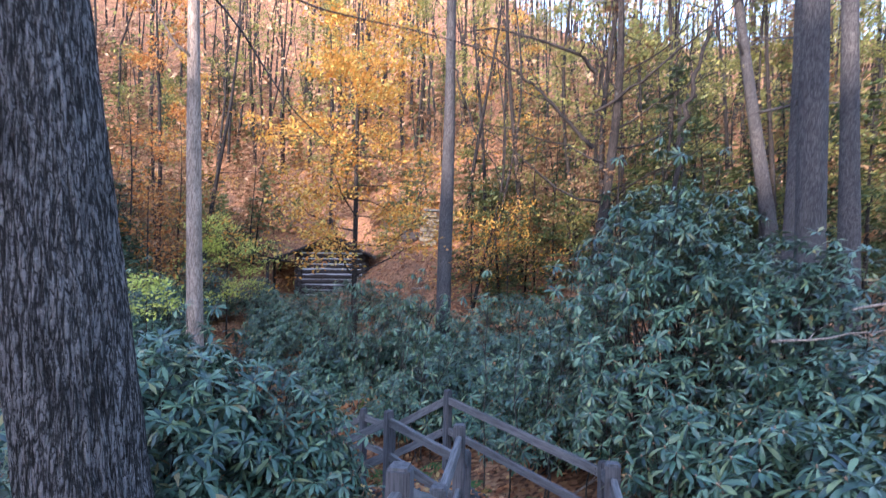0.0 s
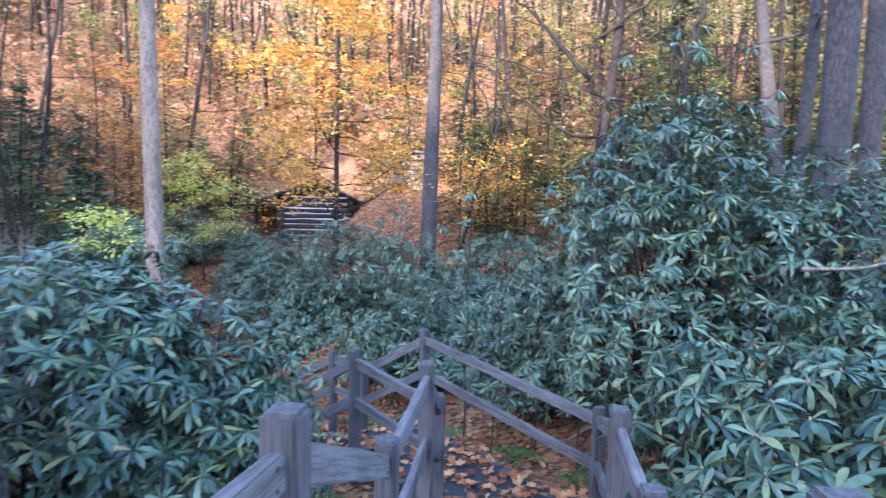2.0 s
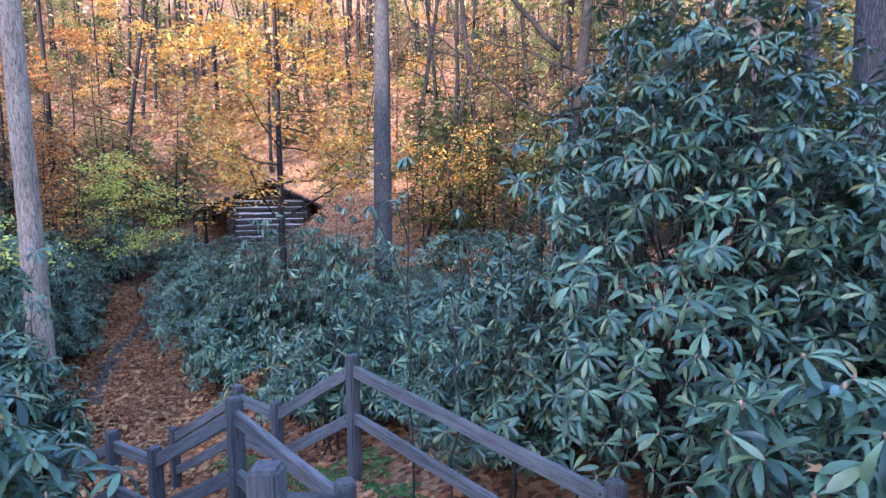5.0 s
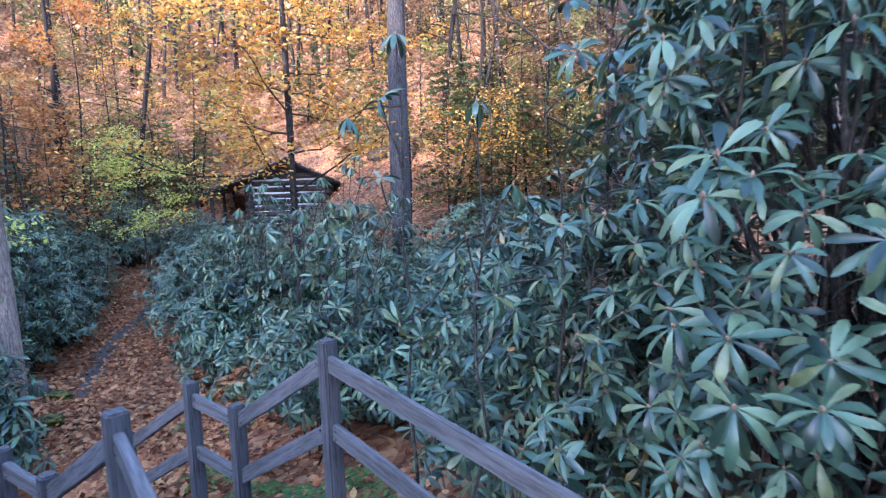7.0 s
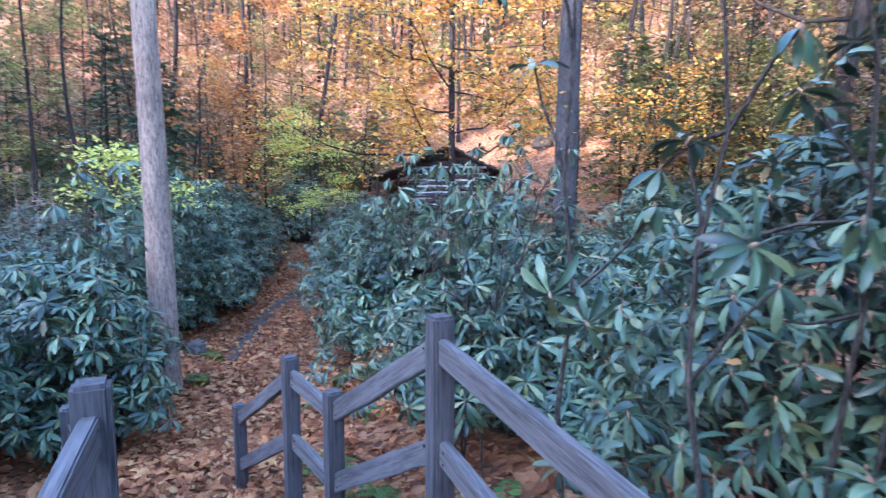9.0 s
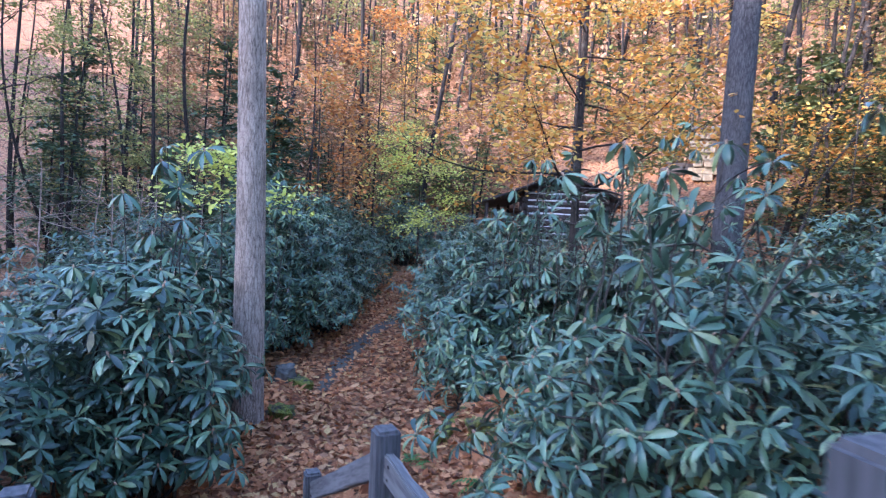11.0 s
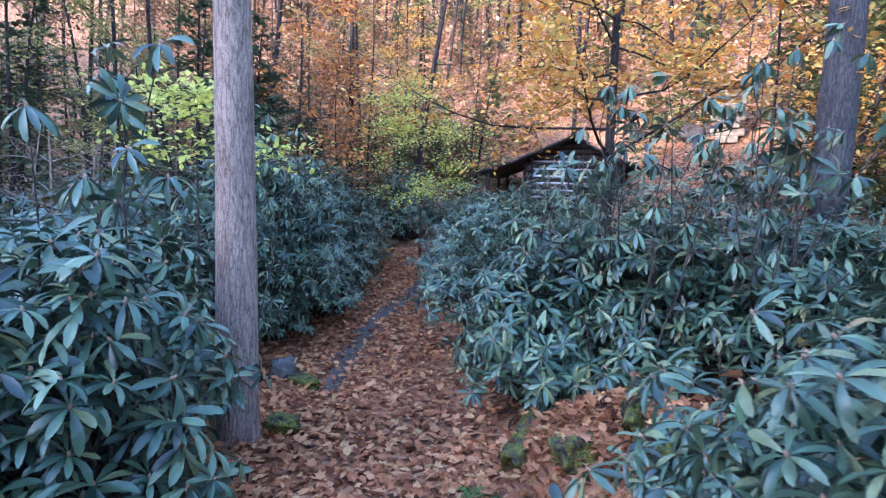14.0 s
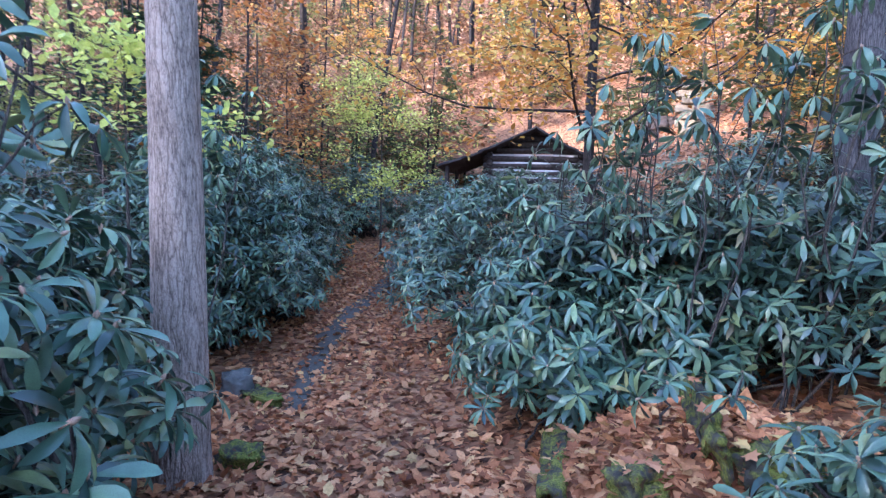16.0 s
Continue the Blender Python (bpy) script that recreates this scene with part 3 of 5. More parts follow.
def hemlock(x, y, height, seed, leaf=None, spread=0.28, dense=34, group="hemlocks", bare=0.12, label="dark green young hemlock with flat drooping sprays", size=0.10):
    """A conifer of flat sprays in uneven tiers."""
    rng = np.random.default_rng(seed)
    z0 = on_land(x, y)
    ob = thing("hemlock", (x, y, z0), label, "tree", group)
    spine = wander((0, 0, -0.2), (0, 0, 1), height + 0.2, 10, 0.03, rng)
    tr = new("trunk", tri_mesh("trunk", *tube(spine, [height * 0.012 * (1.05 - k / 10.5) + 0.004 for k in range(11)], 7), BARK_FAR, True))
    tr.parent = ob
    boughs, needles, nup = [], [], []
    for k in range(dense):
        t = bare + (1 - bare) * (k + rng.uniform(0, 1)) / dense
        at = spine[min(10, int(t * 10))].lerp(spine[min(10, int(t * 10) + 1)], t * 10 % 1)
        a = rng.uniform(0, 2 * math.pi)
        ln = height * spread * (1.1 - t) * rng.uniform(0.6, 1.2) + 0.15
        pts = wander(at, (math.cos(a), math.sin(a), 0.12), ln, 6, 0.08, rng, 0.06)
        boughs.append(tube(pts[::3], [0.012, 0.007, 0.002], 3))
        side = Vector((-math.sin(a), math.cos(a), 0))
        for j in range(1, 7):
            reach = ln * 0.42 * (1 - 0.75 * j / 7)
            for q in np.arange(-reach, reach, size * 0.75):
                needles.append(pts[j] + side * q + (pts[j] - pts[j - 1]) * abs(q) / max(reach, 0.01) * 0.9 + Vector(rng.normal(0, 0.025, 3)) + Vector((0, 0, -0.12 * abs(q))))
                nup.append((rng.normal(0, 0.3), rng.normal(0, 0.3), 1))
    bo = tagged(new("boughwork", tri_mesh("boughwork", *joined(boughs), BARK_FAR, True)), kind="stuff")
    bo.parent = ob
    p, up = np.array([tuple(q) for q in needles]), np.array(nup)
    ne = new("needles", tri_mesh("needles", *scattered(*DIAMOND, aimed(up, rng.uniform(0, 6.28, len(p)), size * 1.5 * rng.uniform(0.7, 1.3, len(p))), p), leaf or HEMLOCK))
    ne.parent = ob
    tagged(ne, kind="stuff")
    return ob


# the large trunks beside the walk
oak = tree("oak_tree", -1.70, 3.35, 0.66, 13, BARK_OAK, "large grey tree trunk with deeply ridged bark", 11, lean=(-0.125, 0.0), limbs=6, limb_from=0.6, sides=160, ridge=0.12, rings=220, flare=0.25)
OAK_RNG = np.random.default_rng(55)
for start, way, ln in (((0.15, 0.55, 4.35), (0.9, 0.7, -0.42), 2.6), ((0.1, 0.6, 4.75), (1.0, 0.9, -0.2), 3.2), ((0.2, 0.5, 4.1), (0.7, 0.8, -0.55), 1.9)):
    twig_points = [Vector((-0.35, 0.1, start[2] + 0.1))] + wander(start, way, ln, 9, 0.07, OAK_RNG)
    low_limb = new("limb", tri_mesh("limb", *tube(twig_points, [0.012] + [0.009 - 0.0008 * k for k in range(10)], 5), BARK_DARK, True))
    low_limb.parent = oak
tree("maple_tree", -5.32, 12.6, 0.40, 15, BARK_SMOOTH, "straight tan-grey trunk beside the leafy path", 12, lean=(0.0, 0.0), limbs=8, limb_from=0.55, sides=40, ridge=0.02, curve=0.08, rings=120, flare=0.2)
ash = tree("ash_tree", -0.08, 16.8, 0.43, 17, BARK_DARK, "straight dark trunk rising from rhododendrons", 13, limbs=8, limb_from=0.6, sides=36, ridge=0.02, curve=0.05, rings=100, flare=0.2)
tree("tulip_tree", 5.83, 9.57, 0.50, 16, BARK_DARK, "stout grey trunk with broken roots at its foot", 14, limbs=8, limb_from=0.6, sides=36, ridge=0.02, rings=100)
tree("tulip_tree", 8.0, 11.8, 0.42, 16, BARK_DARK, "grey trunk standing behind a stouter one", 15, lean=(-0.02, 0), limbs=8, limb_from=0.5, sides=30, ridge=0.02, rings=80)
tree("slim_tree", 7.9, 13.9, 0.30, 15, BARK_DARK, "slim upright grey trunk in the wood", 10, limbs=8, limb_from=0.4, sides=16, curve=0.1)
tree("leaning_tree", 9.7, 16.9, 0.44, 15, BARK_DARK, "slender leaning grey trunk in the wood", 16, lean=(-0.19, 0.0), limbs=8, limb_from=0.4, sides=20, curve=0.1)
forked = tree("forked_tree", 4.2, 17.5, 0.34, 14, BARK_FAR, "crooked tree with long bare branches", 17, lean=(0.02, 0), limbs=14, limb_from=0.3, limb_len=5.0, sides=20, curve=0.3)
tree("forked_tree", 5.4, 19.5, 0.26, 14, BARK_FAR, "slim bare tree with arching branches", 19, lean=(0.03, 0), limbs=14, limb_from=0.25, limb_len=4.4, sides=16, curve=0.3)
tree("yellow_maple", -3.25, 20.7, 0.22, 12, BARK_FAR, "slender maple with yellow and orange leaves", 18, limbs=30, limb_from=0.21, limb_len=4.1, leaf=YELLOW, leaves=12500, leaf_size=0.15, rise=0.12, flat=0.35, template=OVAL)


def long_limb(parent, points, thick, seed):
    """A long arching branch of a tree through the given places, with side twigs; the thick end comes first."""
    rng = np.random.default_rng(seed)
    base = parent.location
    pts = [Vector(p) - base for p in points]
    line = [pts[k].lerp(pts[k + 1], q / 4) + Vector(rng.normal(0, 0.03, 3)) for k in range(len(pts) - 1) for q in range(4)] + [pts[-1]]
    n = len(line)
    pieces = [tube(line, [thick * (1 - 0.8 * k / n) for k in range(n)], 6)]
    for k in range(2, n, 2):
        tw = wander(line[k], (line[k] - line[k - 1]) + Vector(rng.normal(0, 0.35, 3)), rng.uniform(0.5, 1.4), 5, 0.18, rng)
        pieces.append(tube(tw, [thick * 0.3 * (1 - 0.15 * q) for q in range(6)], 4))
    limb = new("limb", tri_mesh("limb", *joined(pieces), BARK_FAR, True))
    limb.parent = parent
    return limb


long_limb(forked, ((4.3, 17.5, 6.4), (3.8, 17.4, 6.9), (2.35, 17.2, 7.3), (1.2, 17.1, 7.5), (0.25, 17.0, 7.35)), 0.07, 1)
long_limb(forked, ((4.25, 17.5, 4.2), (3.0, 17.5, 5.5), (2.43, 17.4, 6.0), (1.68, 17.3, 6.5), (0.35, 17.2, 7.1)), 0.07, 2)
long_limb(ash, ((-0.05, 16.8, 6.7), (0.2, 16.7, 6.0), (0.68, 16.6, 4.5), (1.5, 16.5, 3.15), (1.95, 16.5, 3.0)), 0.035, 3)
long_limb(forked, ((4.3, 17.5, 5.2), (5.4, 16.8, 6.0), (6.6, 16.2, 7.0), (8.0, 15.8, 8.2)), 0.05, 4)


def crooked_tree():
    """A thin dead stem that kinks its way up."""
    x, y = 4.7, 13.6
    z0 = on_land(x, y)
    ob = thing("crooked_tree", (x, y, z0), "thin dark crooked dead tree", "tree")
    rng = np.random.default_rng(20)
    marks = [Vector(p) for p in ((0, 0, -0.2), (0.2, 0, 1.6), (0.5, 0, 3.4 - z0), (0.72, 0, 4.3 - z0), (0.9, 0, 5.2 - z0), (1.1, 0, 6.0 - z0), (1.38, 0, 6.9 - z0), (1.6, 0, 8.4 - z0))]
    line = [a.lerp(b, q / 4) + Vector(rng.normal(0, 0.035, 3)) for a, b in zip(marks, marks[1:]) for q in range(4)]
    n = len(line)
    st = new("trunk", tri_mesh("trunk", *tube(line, [0.075 * (1 - 0.6 * k / n) * rng.uniform(0.85, 1.15) for k in range(n)], 8), BARK_FAR, True))
    st.parent = ob
    for k in (9, 12, 15, 17, 20, 23, 25):
        tw = wander(line[k], (rng.normal(0, 0.8), rng.normal(0, 0.6), 0.6), rng.uniform(0.4, 1.5), 6, 0.2, rng)
        lb = new("limb", tri_mesh("limb", *tube(tw, [0.02 * (1 - 0.14 * q) for q in range(7)], 5), BARK_FAR, True))
        lb.parent = ob


crooked_tree()


def fallen_log(x, y, length, r, turn, tilt, seed):
    rng = np.random.default_rng(seed)
    pts = wander((0, 0, 0), (1, 0, tilt), length, 8, 0.05, rng)
    v, f = tube([pts[0]] + pts + [pts[-1]], [0.005] + [r * (1 - 0.05 * k) * rng.uniform(0.9, 1.1) for k in range(9)] + [0.005], 10)
    ob = new("fallen_log", tri_mesh("fallen_log", v, f, BARK_SMOOTH, True))
    ob.matrix_basis = pose(x, y, on_land(x, y) + r * 0.7, 0, 0, turn)
    return tagged(ob, "grey dead fallen log lying among shrubs", "log", "fallen logs")


fallen_log(5.9, 8.6, 4.0, 0.14, 12, 0.12, 1)
fallen_log(5.0, 7.9, 3.0, 0.06, -15, 0.10, 2)
fallen_log(6.2, 9.9, 3.5, 0.10, 25, 0.05, 3)
fallen_log(-1.6, 26.4, 2.6, 0.10, 10, 0.04, 4)

# ---- shrubs ----
for args in (
    (2.95, 7.6, 1.65, 1.45, 2.25, 2000, 0.135, 21, 200), (1.75, 8.9, 1.1, 1.2, 0.1, 850, 0.135, 22, 140), (4.6, 7.6, 1.6, 1.5, 1.6, 900, 0.16, 23, 0),
    (2.55, 4.0, 0.85, 0.9, 0.25, 420, 0.16, 24, 200), (4.0, 5.2, 1.3, 1.1, 0.6, 800, 0.16, 25, 60), (2.08, 4.95, 0.5, 0.6, 0.15, 260, 0.15, 51, 160),
    (-2.2, 5.1, 1.25, 1.1, 0.6, 1000, 0.15, 26, 160), (-3.8, 6.6, 1.5, 1.3, -0.2, 700, 0.16, 27, 0), (-2.9, 3.2, 0.9, 0.9, 0.5, 400, 0.16, 28, 0),
    (0.3, 10.9, 1.6, 1.2, -0.7, 900, 0.15, 29, 140), (-0.75, 14.8, 1.6, 1.15, -0.85, 900, 0.165, 30, 60), (1.2, 13.2, 1.7, 1.3, -0.6, 800, 0.15, 31, 0),
    (-1.7, 14.45, 0.85, 0.7, -0.95, 420, 0.175, 52, 120), (-2.75, 14.75, 1.15, 1.15, -1.08, 900, 0.17, 32, 220), (-4.0, 17.2, 1.6, 1.4, -0.6, 950, 0.14, 33, 0), (-8.5, 26.4, 1.3, 1.0, -0.35, 600, 0.14, 48, 0), (-10.6, 25.8, 1.2, 1.2, -0.2, 600, 0.14, 49, 0), (-1.3, 5.3, 0.75, 0.8, 0.12, 480, 0.14, 50, 120), (-0.9, 16.9, 1.8, 1.3, -0.15, 900, 0.14, 34, 0),
    (2.2, 16.6, 2.0, 1.3, 0.0, 700, 0.15, 35, 0), (-5.6, 11.2, 1.1, 1.0, -0.9, 640, 0.20, 36, 200), (-7.4, 12.0, 1.5, 1.3, -0.8, 800, 0.15, 37, 0), (-9.8, 14.6, 1.5, 1.5, -0.5, 700, 0.14, 47, 0),
    (-8.0, 15.8, 1.3, 1.4, 0.0, 1200, 0.15, 38, 60), (-7.35, 14.5, 0.85, 0.8, -0.75, 520, 0.15, 53, 60), (-8.6, 17.6, 1.1, 1.2, -0.05, 800, 0.14, 54, 0), (-9.45, 19.4, 1.2, 1.4, -0.1, 900, 0.14, 39, 0), (-10.5, 21.2, 1.3, 1.3, 0.2, 700, 0.14, 55, 0), (-7.55, 15.7, 0.6, 0.75, -1.7, 240, 0.14, 58, 40), (-7.75, 17.4, 0.7, 0.9, -1.4, 300, 0.14, 59, 0), (-8.55, 19.3, 0.7, 0.9, -1.2, 300, 0.14, 60, 0), (-9.5, 21.4, 0.8, 1.0, -1.0, 300, 0.14, 61, 0), (-6.15, 20.2, 0.95, 1.1, -1.0, 520, 0.14, 56, 0), (-7.1, 23.4, 1.0, 1.2, -0.7, 500, 0.14, 57, 0), (-11.2, 22.6, 1.5, 1.5, -0.5, 700, 0.15, 40, 0),
    (-5.0, 21.6, 1.6, 1.3, -0.35, 800, 0.14, 41, 0), (-3.6, 24.4, 1.6, 1.2, -0.15, 600, 0.14, 45, 0), (-11.3, 27.0, 2.0, 1.5, 0.3, 600, 0.14, 46, 0), (-0.92, 11.95, 0.72, 0.7, -1.75, 300, 0.15, 42, 150), (-4.35, 10.4, 0.72, 0.7, -0.92, 280, 0.19, 44, 170), (-5.2, 9.0, 1.3, 1.1, -1.0, 700, 0.16, 43, 0),
):
    px_, py_, rx_, ry_, top_, n_, size_, seed_, loose_ = args
    rhododendron(px_, py_, rx_, ry_, top_, n_, size_, seed_, loose_)


# ---- stair rails ----
def beam(name, a, b, w, h, material, parent, seed=0, top_bevel=0.012):
    """A worn timber of section w x h from a to b, its z axis along its length."""
    a, b = Vector(a), Vector(b)
    ln = (b - a).length
    bm = bmesh.new()
    bmesh.ops.create_cube(bm, size=1)
    for v in bm.verts:
        v.co = Vector((v.co.x * w, v.co.y * h, v.co.z * ln))
    bmesh.ops.subdivide_edges(bm, edges=[e for e in bm.edges if abs((e.verts[0].co - e.verts[1].co).z) > ln * 0.5], cuts=5)
    rng = np.random.default_rng(seed)
    for v in bm.verts:
        v.co += Vector(rng.normal(0, 0.0025, 3))
    bmesh.ops.bevel(bm, geom=bm.edges[:], offset=top_bevel, segments=2, affect="EDGES", clamp_overlap=True) if top_bevel else None
    ob = part(name, bm, material, parent)
    d = (b - a).normalized()
    side = d.cross(Vector((0, 0, 1)))
    side = side.normalized() if side.length > 0.01 else Vector((1, 0, 0))
    rot = Matrix((side, d.cross(side) * -1, d)).transposed()
    if rot.determinant() < 0:
        rot = Matrix((-side, d.cross(side) * -1, d)).transposed()
    ob.matrix_basis = Matrix.Translation((a + b) / 2) @ rot.to_4x4()
    return ob


NAIL = tri_mesh("nail", *tube([(0, 0, -0.01), (0, 0, 0.002), (0, 0, 0.004)], [0.006, 0.007, 0.001], 8), LOG)


def railing(tops, label, seed):
    """Posts with capped tops at the given points, and two rails from post to post."""
    ob = thing("stair_railing", (0, 0, 0), label, "railing", "stair railings")
    for k, (x, y, z) in enumerate(tops):
        nx, ny = (tops[min(k + 1, len(tops) - 1)][0] - tops[max(k - 1, 0)][0], tops[min(k + 1, len(tops) - 1)][1] - tops[max(k - 1, 0)][1])
        bm = bmesh.new()
        bmesh.ops.create_cube(bm, size=1)
        for v in bm.verts:
            v.co = Vector((v.co.x * 0.095, v.co.y * 0.095, v.co.z * 1.45))
        bmesh.ops.bevel(bm, geom=bm.edges[:], offset=0.012, segments=2, affect="EDGES")
        p = part("post", bm, POST_WOOD, ob)
        p.matrix_basis = pose(x, y, z - 0.725, 0, 0, math.degrees(math.atan2(ny, nx)))
    for k, (a, b) in enumerate(zip(tops, tops[1:])):
        for drop in (0.13, 0.54):
            rail = beam("rail", (a[0], a[1], a[2] - drop), (b[0], b[1], b[2] - drop), 0.045, 0.10, WOOD, ob, seed * 50 + k * 2 + int(drop > 0.3), 0.006)
            half = (Vector(a) - Vector(b)).length / 2 - 0.085
            for end in (-half, half):
                for off in (-0.025, 0.025):
                    for face in (-1, 1):
                        nail = new("nail", NAIL)
                        nail.parent = rail
                        nail.matrix_basis = Matrix.Translation((face * 0.0225, off, end)) @ pose(0, 0, 0, 0, 90 * face, 0)
    return ob


LEFT = [(-0.35, 1.0, 0.52), (-0.065, 2.44, 0.50), (0.07, 3.58, -0.06), (0.213, 4.82, -0.087), (0.30, 5.90, -0.68), (-0.58, 7.07, -0.65), (-1.5, 7.9, -1.33), (-2.0, 8.22, -1.31), (-2.95, 9.0, -2.0)]
RIGHT = [(0.9, 0.7, 0.55), (0.98, 2.1, 0.50), (1.08, 3.2, -0.06), (1.18, 3.93, -0.03), (1.70, 6.07, -0.82), (0.116, 8.018, -0.634), (-0.696, 8.70, -1.26), (-1.167, 9.05, -1.207), (-2.2, 9.95, -1.97)]
railing(LEFT, "weathered grey timber stair railing with two rails", 1)
railing(RIGHT, "weathered grey timber stair railing with two rails", 2)


# ---- stairs ----
DECKS = []


def deck(name, corners, z, boards, label, category, seed, mat=True):
    """A landing or a tread: boards laid side by side inside four corners (left near, right near, right far, left far), and a dark mat on it."""
    ob = thing(name, (0, 0, 0), label, category, "stair treads" if boards < 4 else "")
    ln, rn, rf, lf = [Vector((c[0], c[1], 0)) for c in corners]
    DECKS.append(([(c[0], c[1]) for c in corners], z))
    for k in range(boards):
        a, b = k / boards + 0.012, (k + 1) / boards - 0.012
        quad = [ln.lerp(lf, a), rn.lerp(rf, a), rn.lerp(rf, b), ln.lerp(lf, b)]
        bm = bmesh.new()
        low = [bm.verts.new((q.x, q.y, z - 0.04)) for q in quad]
        high = [bm.verts.new((q.x, q.y, z)) for q in quad]
        bm.faces.new(high)
        bm.faces.new(low[::-1])
        for i in range(4):
            bm.faces.new((low[i], low[(i + 1) % 4], high[(i + 1) % 4], high[i]))
        part("board", bm, WOOD_DARK, ob)
    if mat:
        quad = [ln.lerp(lf, 0.06).lerp(rn.lerp(rf, 0.06), 0.12), rn.lerp(rf, 0.06).lerp(ln.lerp(lf, 0.06), 0.12), rf.lerp(rn, 0.06).lerp(lf.lerp(ln, 0.06), 0.12), lf.lerp(ln, 0.06).lerp(rf.lerp(rn, 0.06), 0.12)]
        bm = bmesh.new()
        low = [bm.verts.new((q.x, q.y, z + 0.003)) for q in quad]
        high = [bm.verts.new((q.x, q.y, z + 0.012)) for q in quad]
        bm.faces.new(high)
        for i in range(4):
            bm.faces.new((low[i], low[(i + 1) % 4], high[(i + 1) % 4], high[i]))
        part("tread_mat", bm, RUBBER, ob, "black ribbed rubber mat")
    return ob


def flight(left_a, right_a, right_b, left_b, z_a, z_b, steps):
    """Treads from the edge a at height z_a down to the edge b at z_b."""
    la, ra, rb, lb = [Vector(p) for p in (left_a, right_a, right_b, left_b)]
    for k in range(steps):
        t0, t1 = k / steps, (k + 1) / steps
        deck("stair_tread", [la.lerp(lb, t0), ra.lerp(rb, t0), ra.lerp(rb, t1), la.lerp(lb, t1)], z_a + (z_b - z_a) * (k + 1) / (steps + 1), 2,
             "dark timber stair tread with a black mat and leaves", "step", k)


deck("stair_landing", [(-0.25, 1.4), (0.85, 1.3), (0.93, 2.2), (-0.02, 2.45)], -0.50, 6, "dark timber stair landing strewn with leaves", "landing", 1)
flight((-0.02, 2.45), (0.93, 2.2), (1.04, 3.25), (0.11, 3.55), -0.50, -1.08, 3)
deck("stair_landing", [(0.11, 3.55), (1.04, 3.25), (1.14, 3.95), (0.25, 4.8)], -1.08, 7, "dark timber stair landing strewn with leaves", "landing", 2)
flight((0.25, 4.8), (1.14, 3.95), (1.62, 6.0), (0.33, 5.85), -1.08, -1.72, 4)
deck("stair_landing", [(0.33, 5.85), (1.62, 6.0), (0.12, 7.9), (-0.53, 7.1)], -1.72, 12, "dark timber stair landing strewn with leaves", "landing", 3)
flight((-0.55, 7.1), (0.08, 7.95), (-0.68, 8.6), (-1.45, 7.92), -1.72, -2.34, 3)
deck("stair_landing", [(-1.45, 7.92), (-0.68, 8.6), (-1.15, 8.98), (-1.95, 8.25)], -2.34, 5, "dark timber stair landing strewn with leaves", "landing", 4)


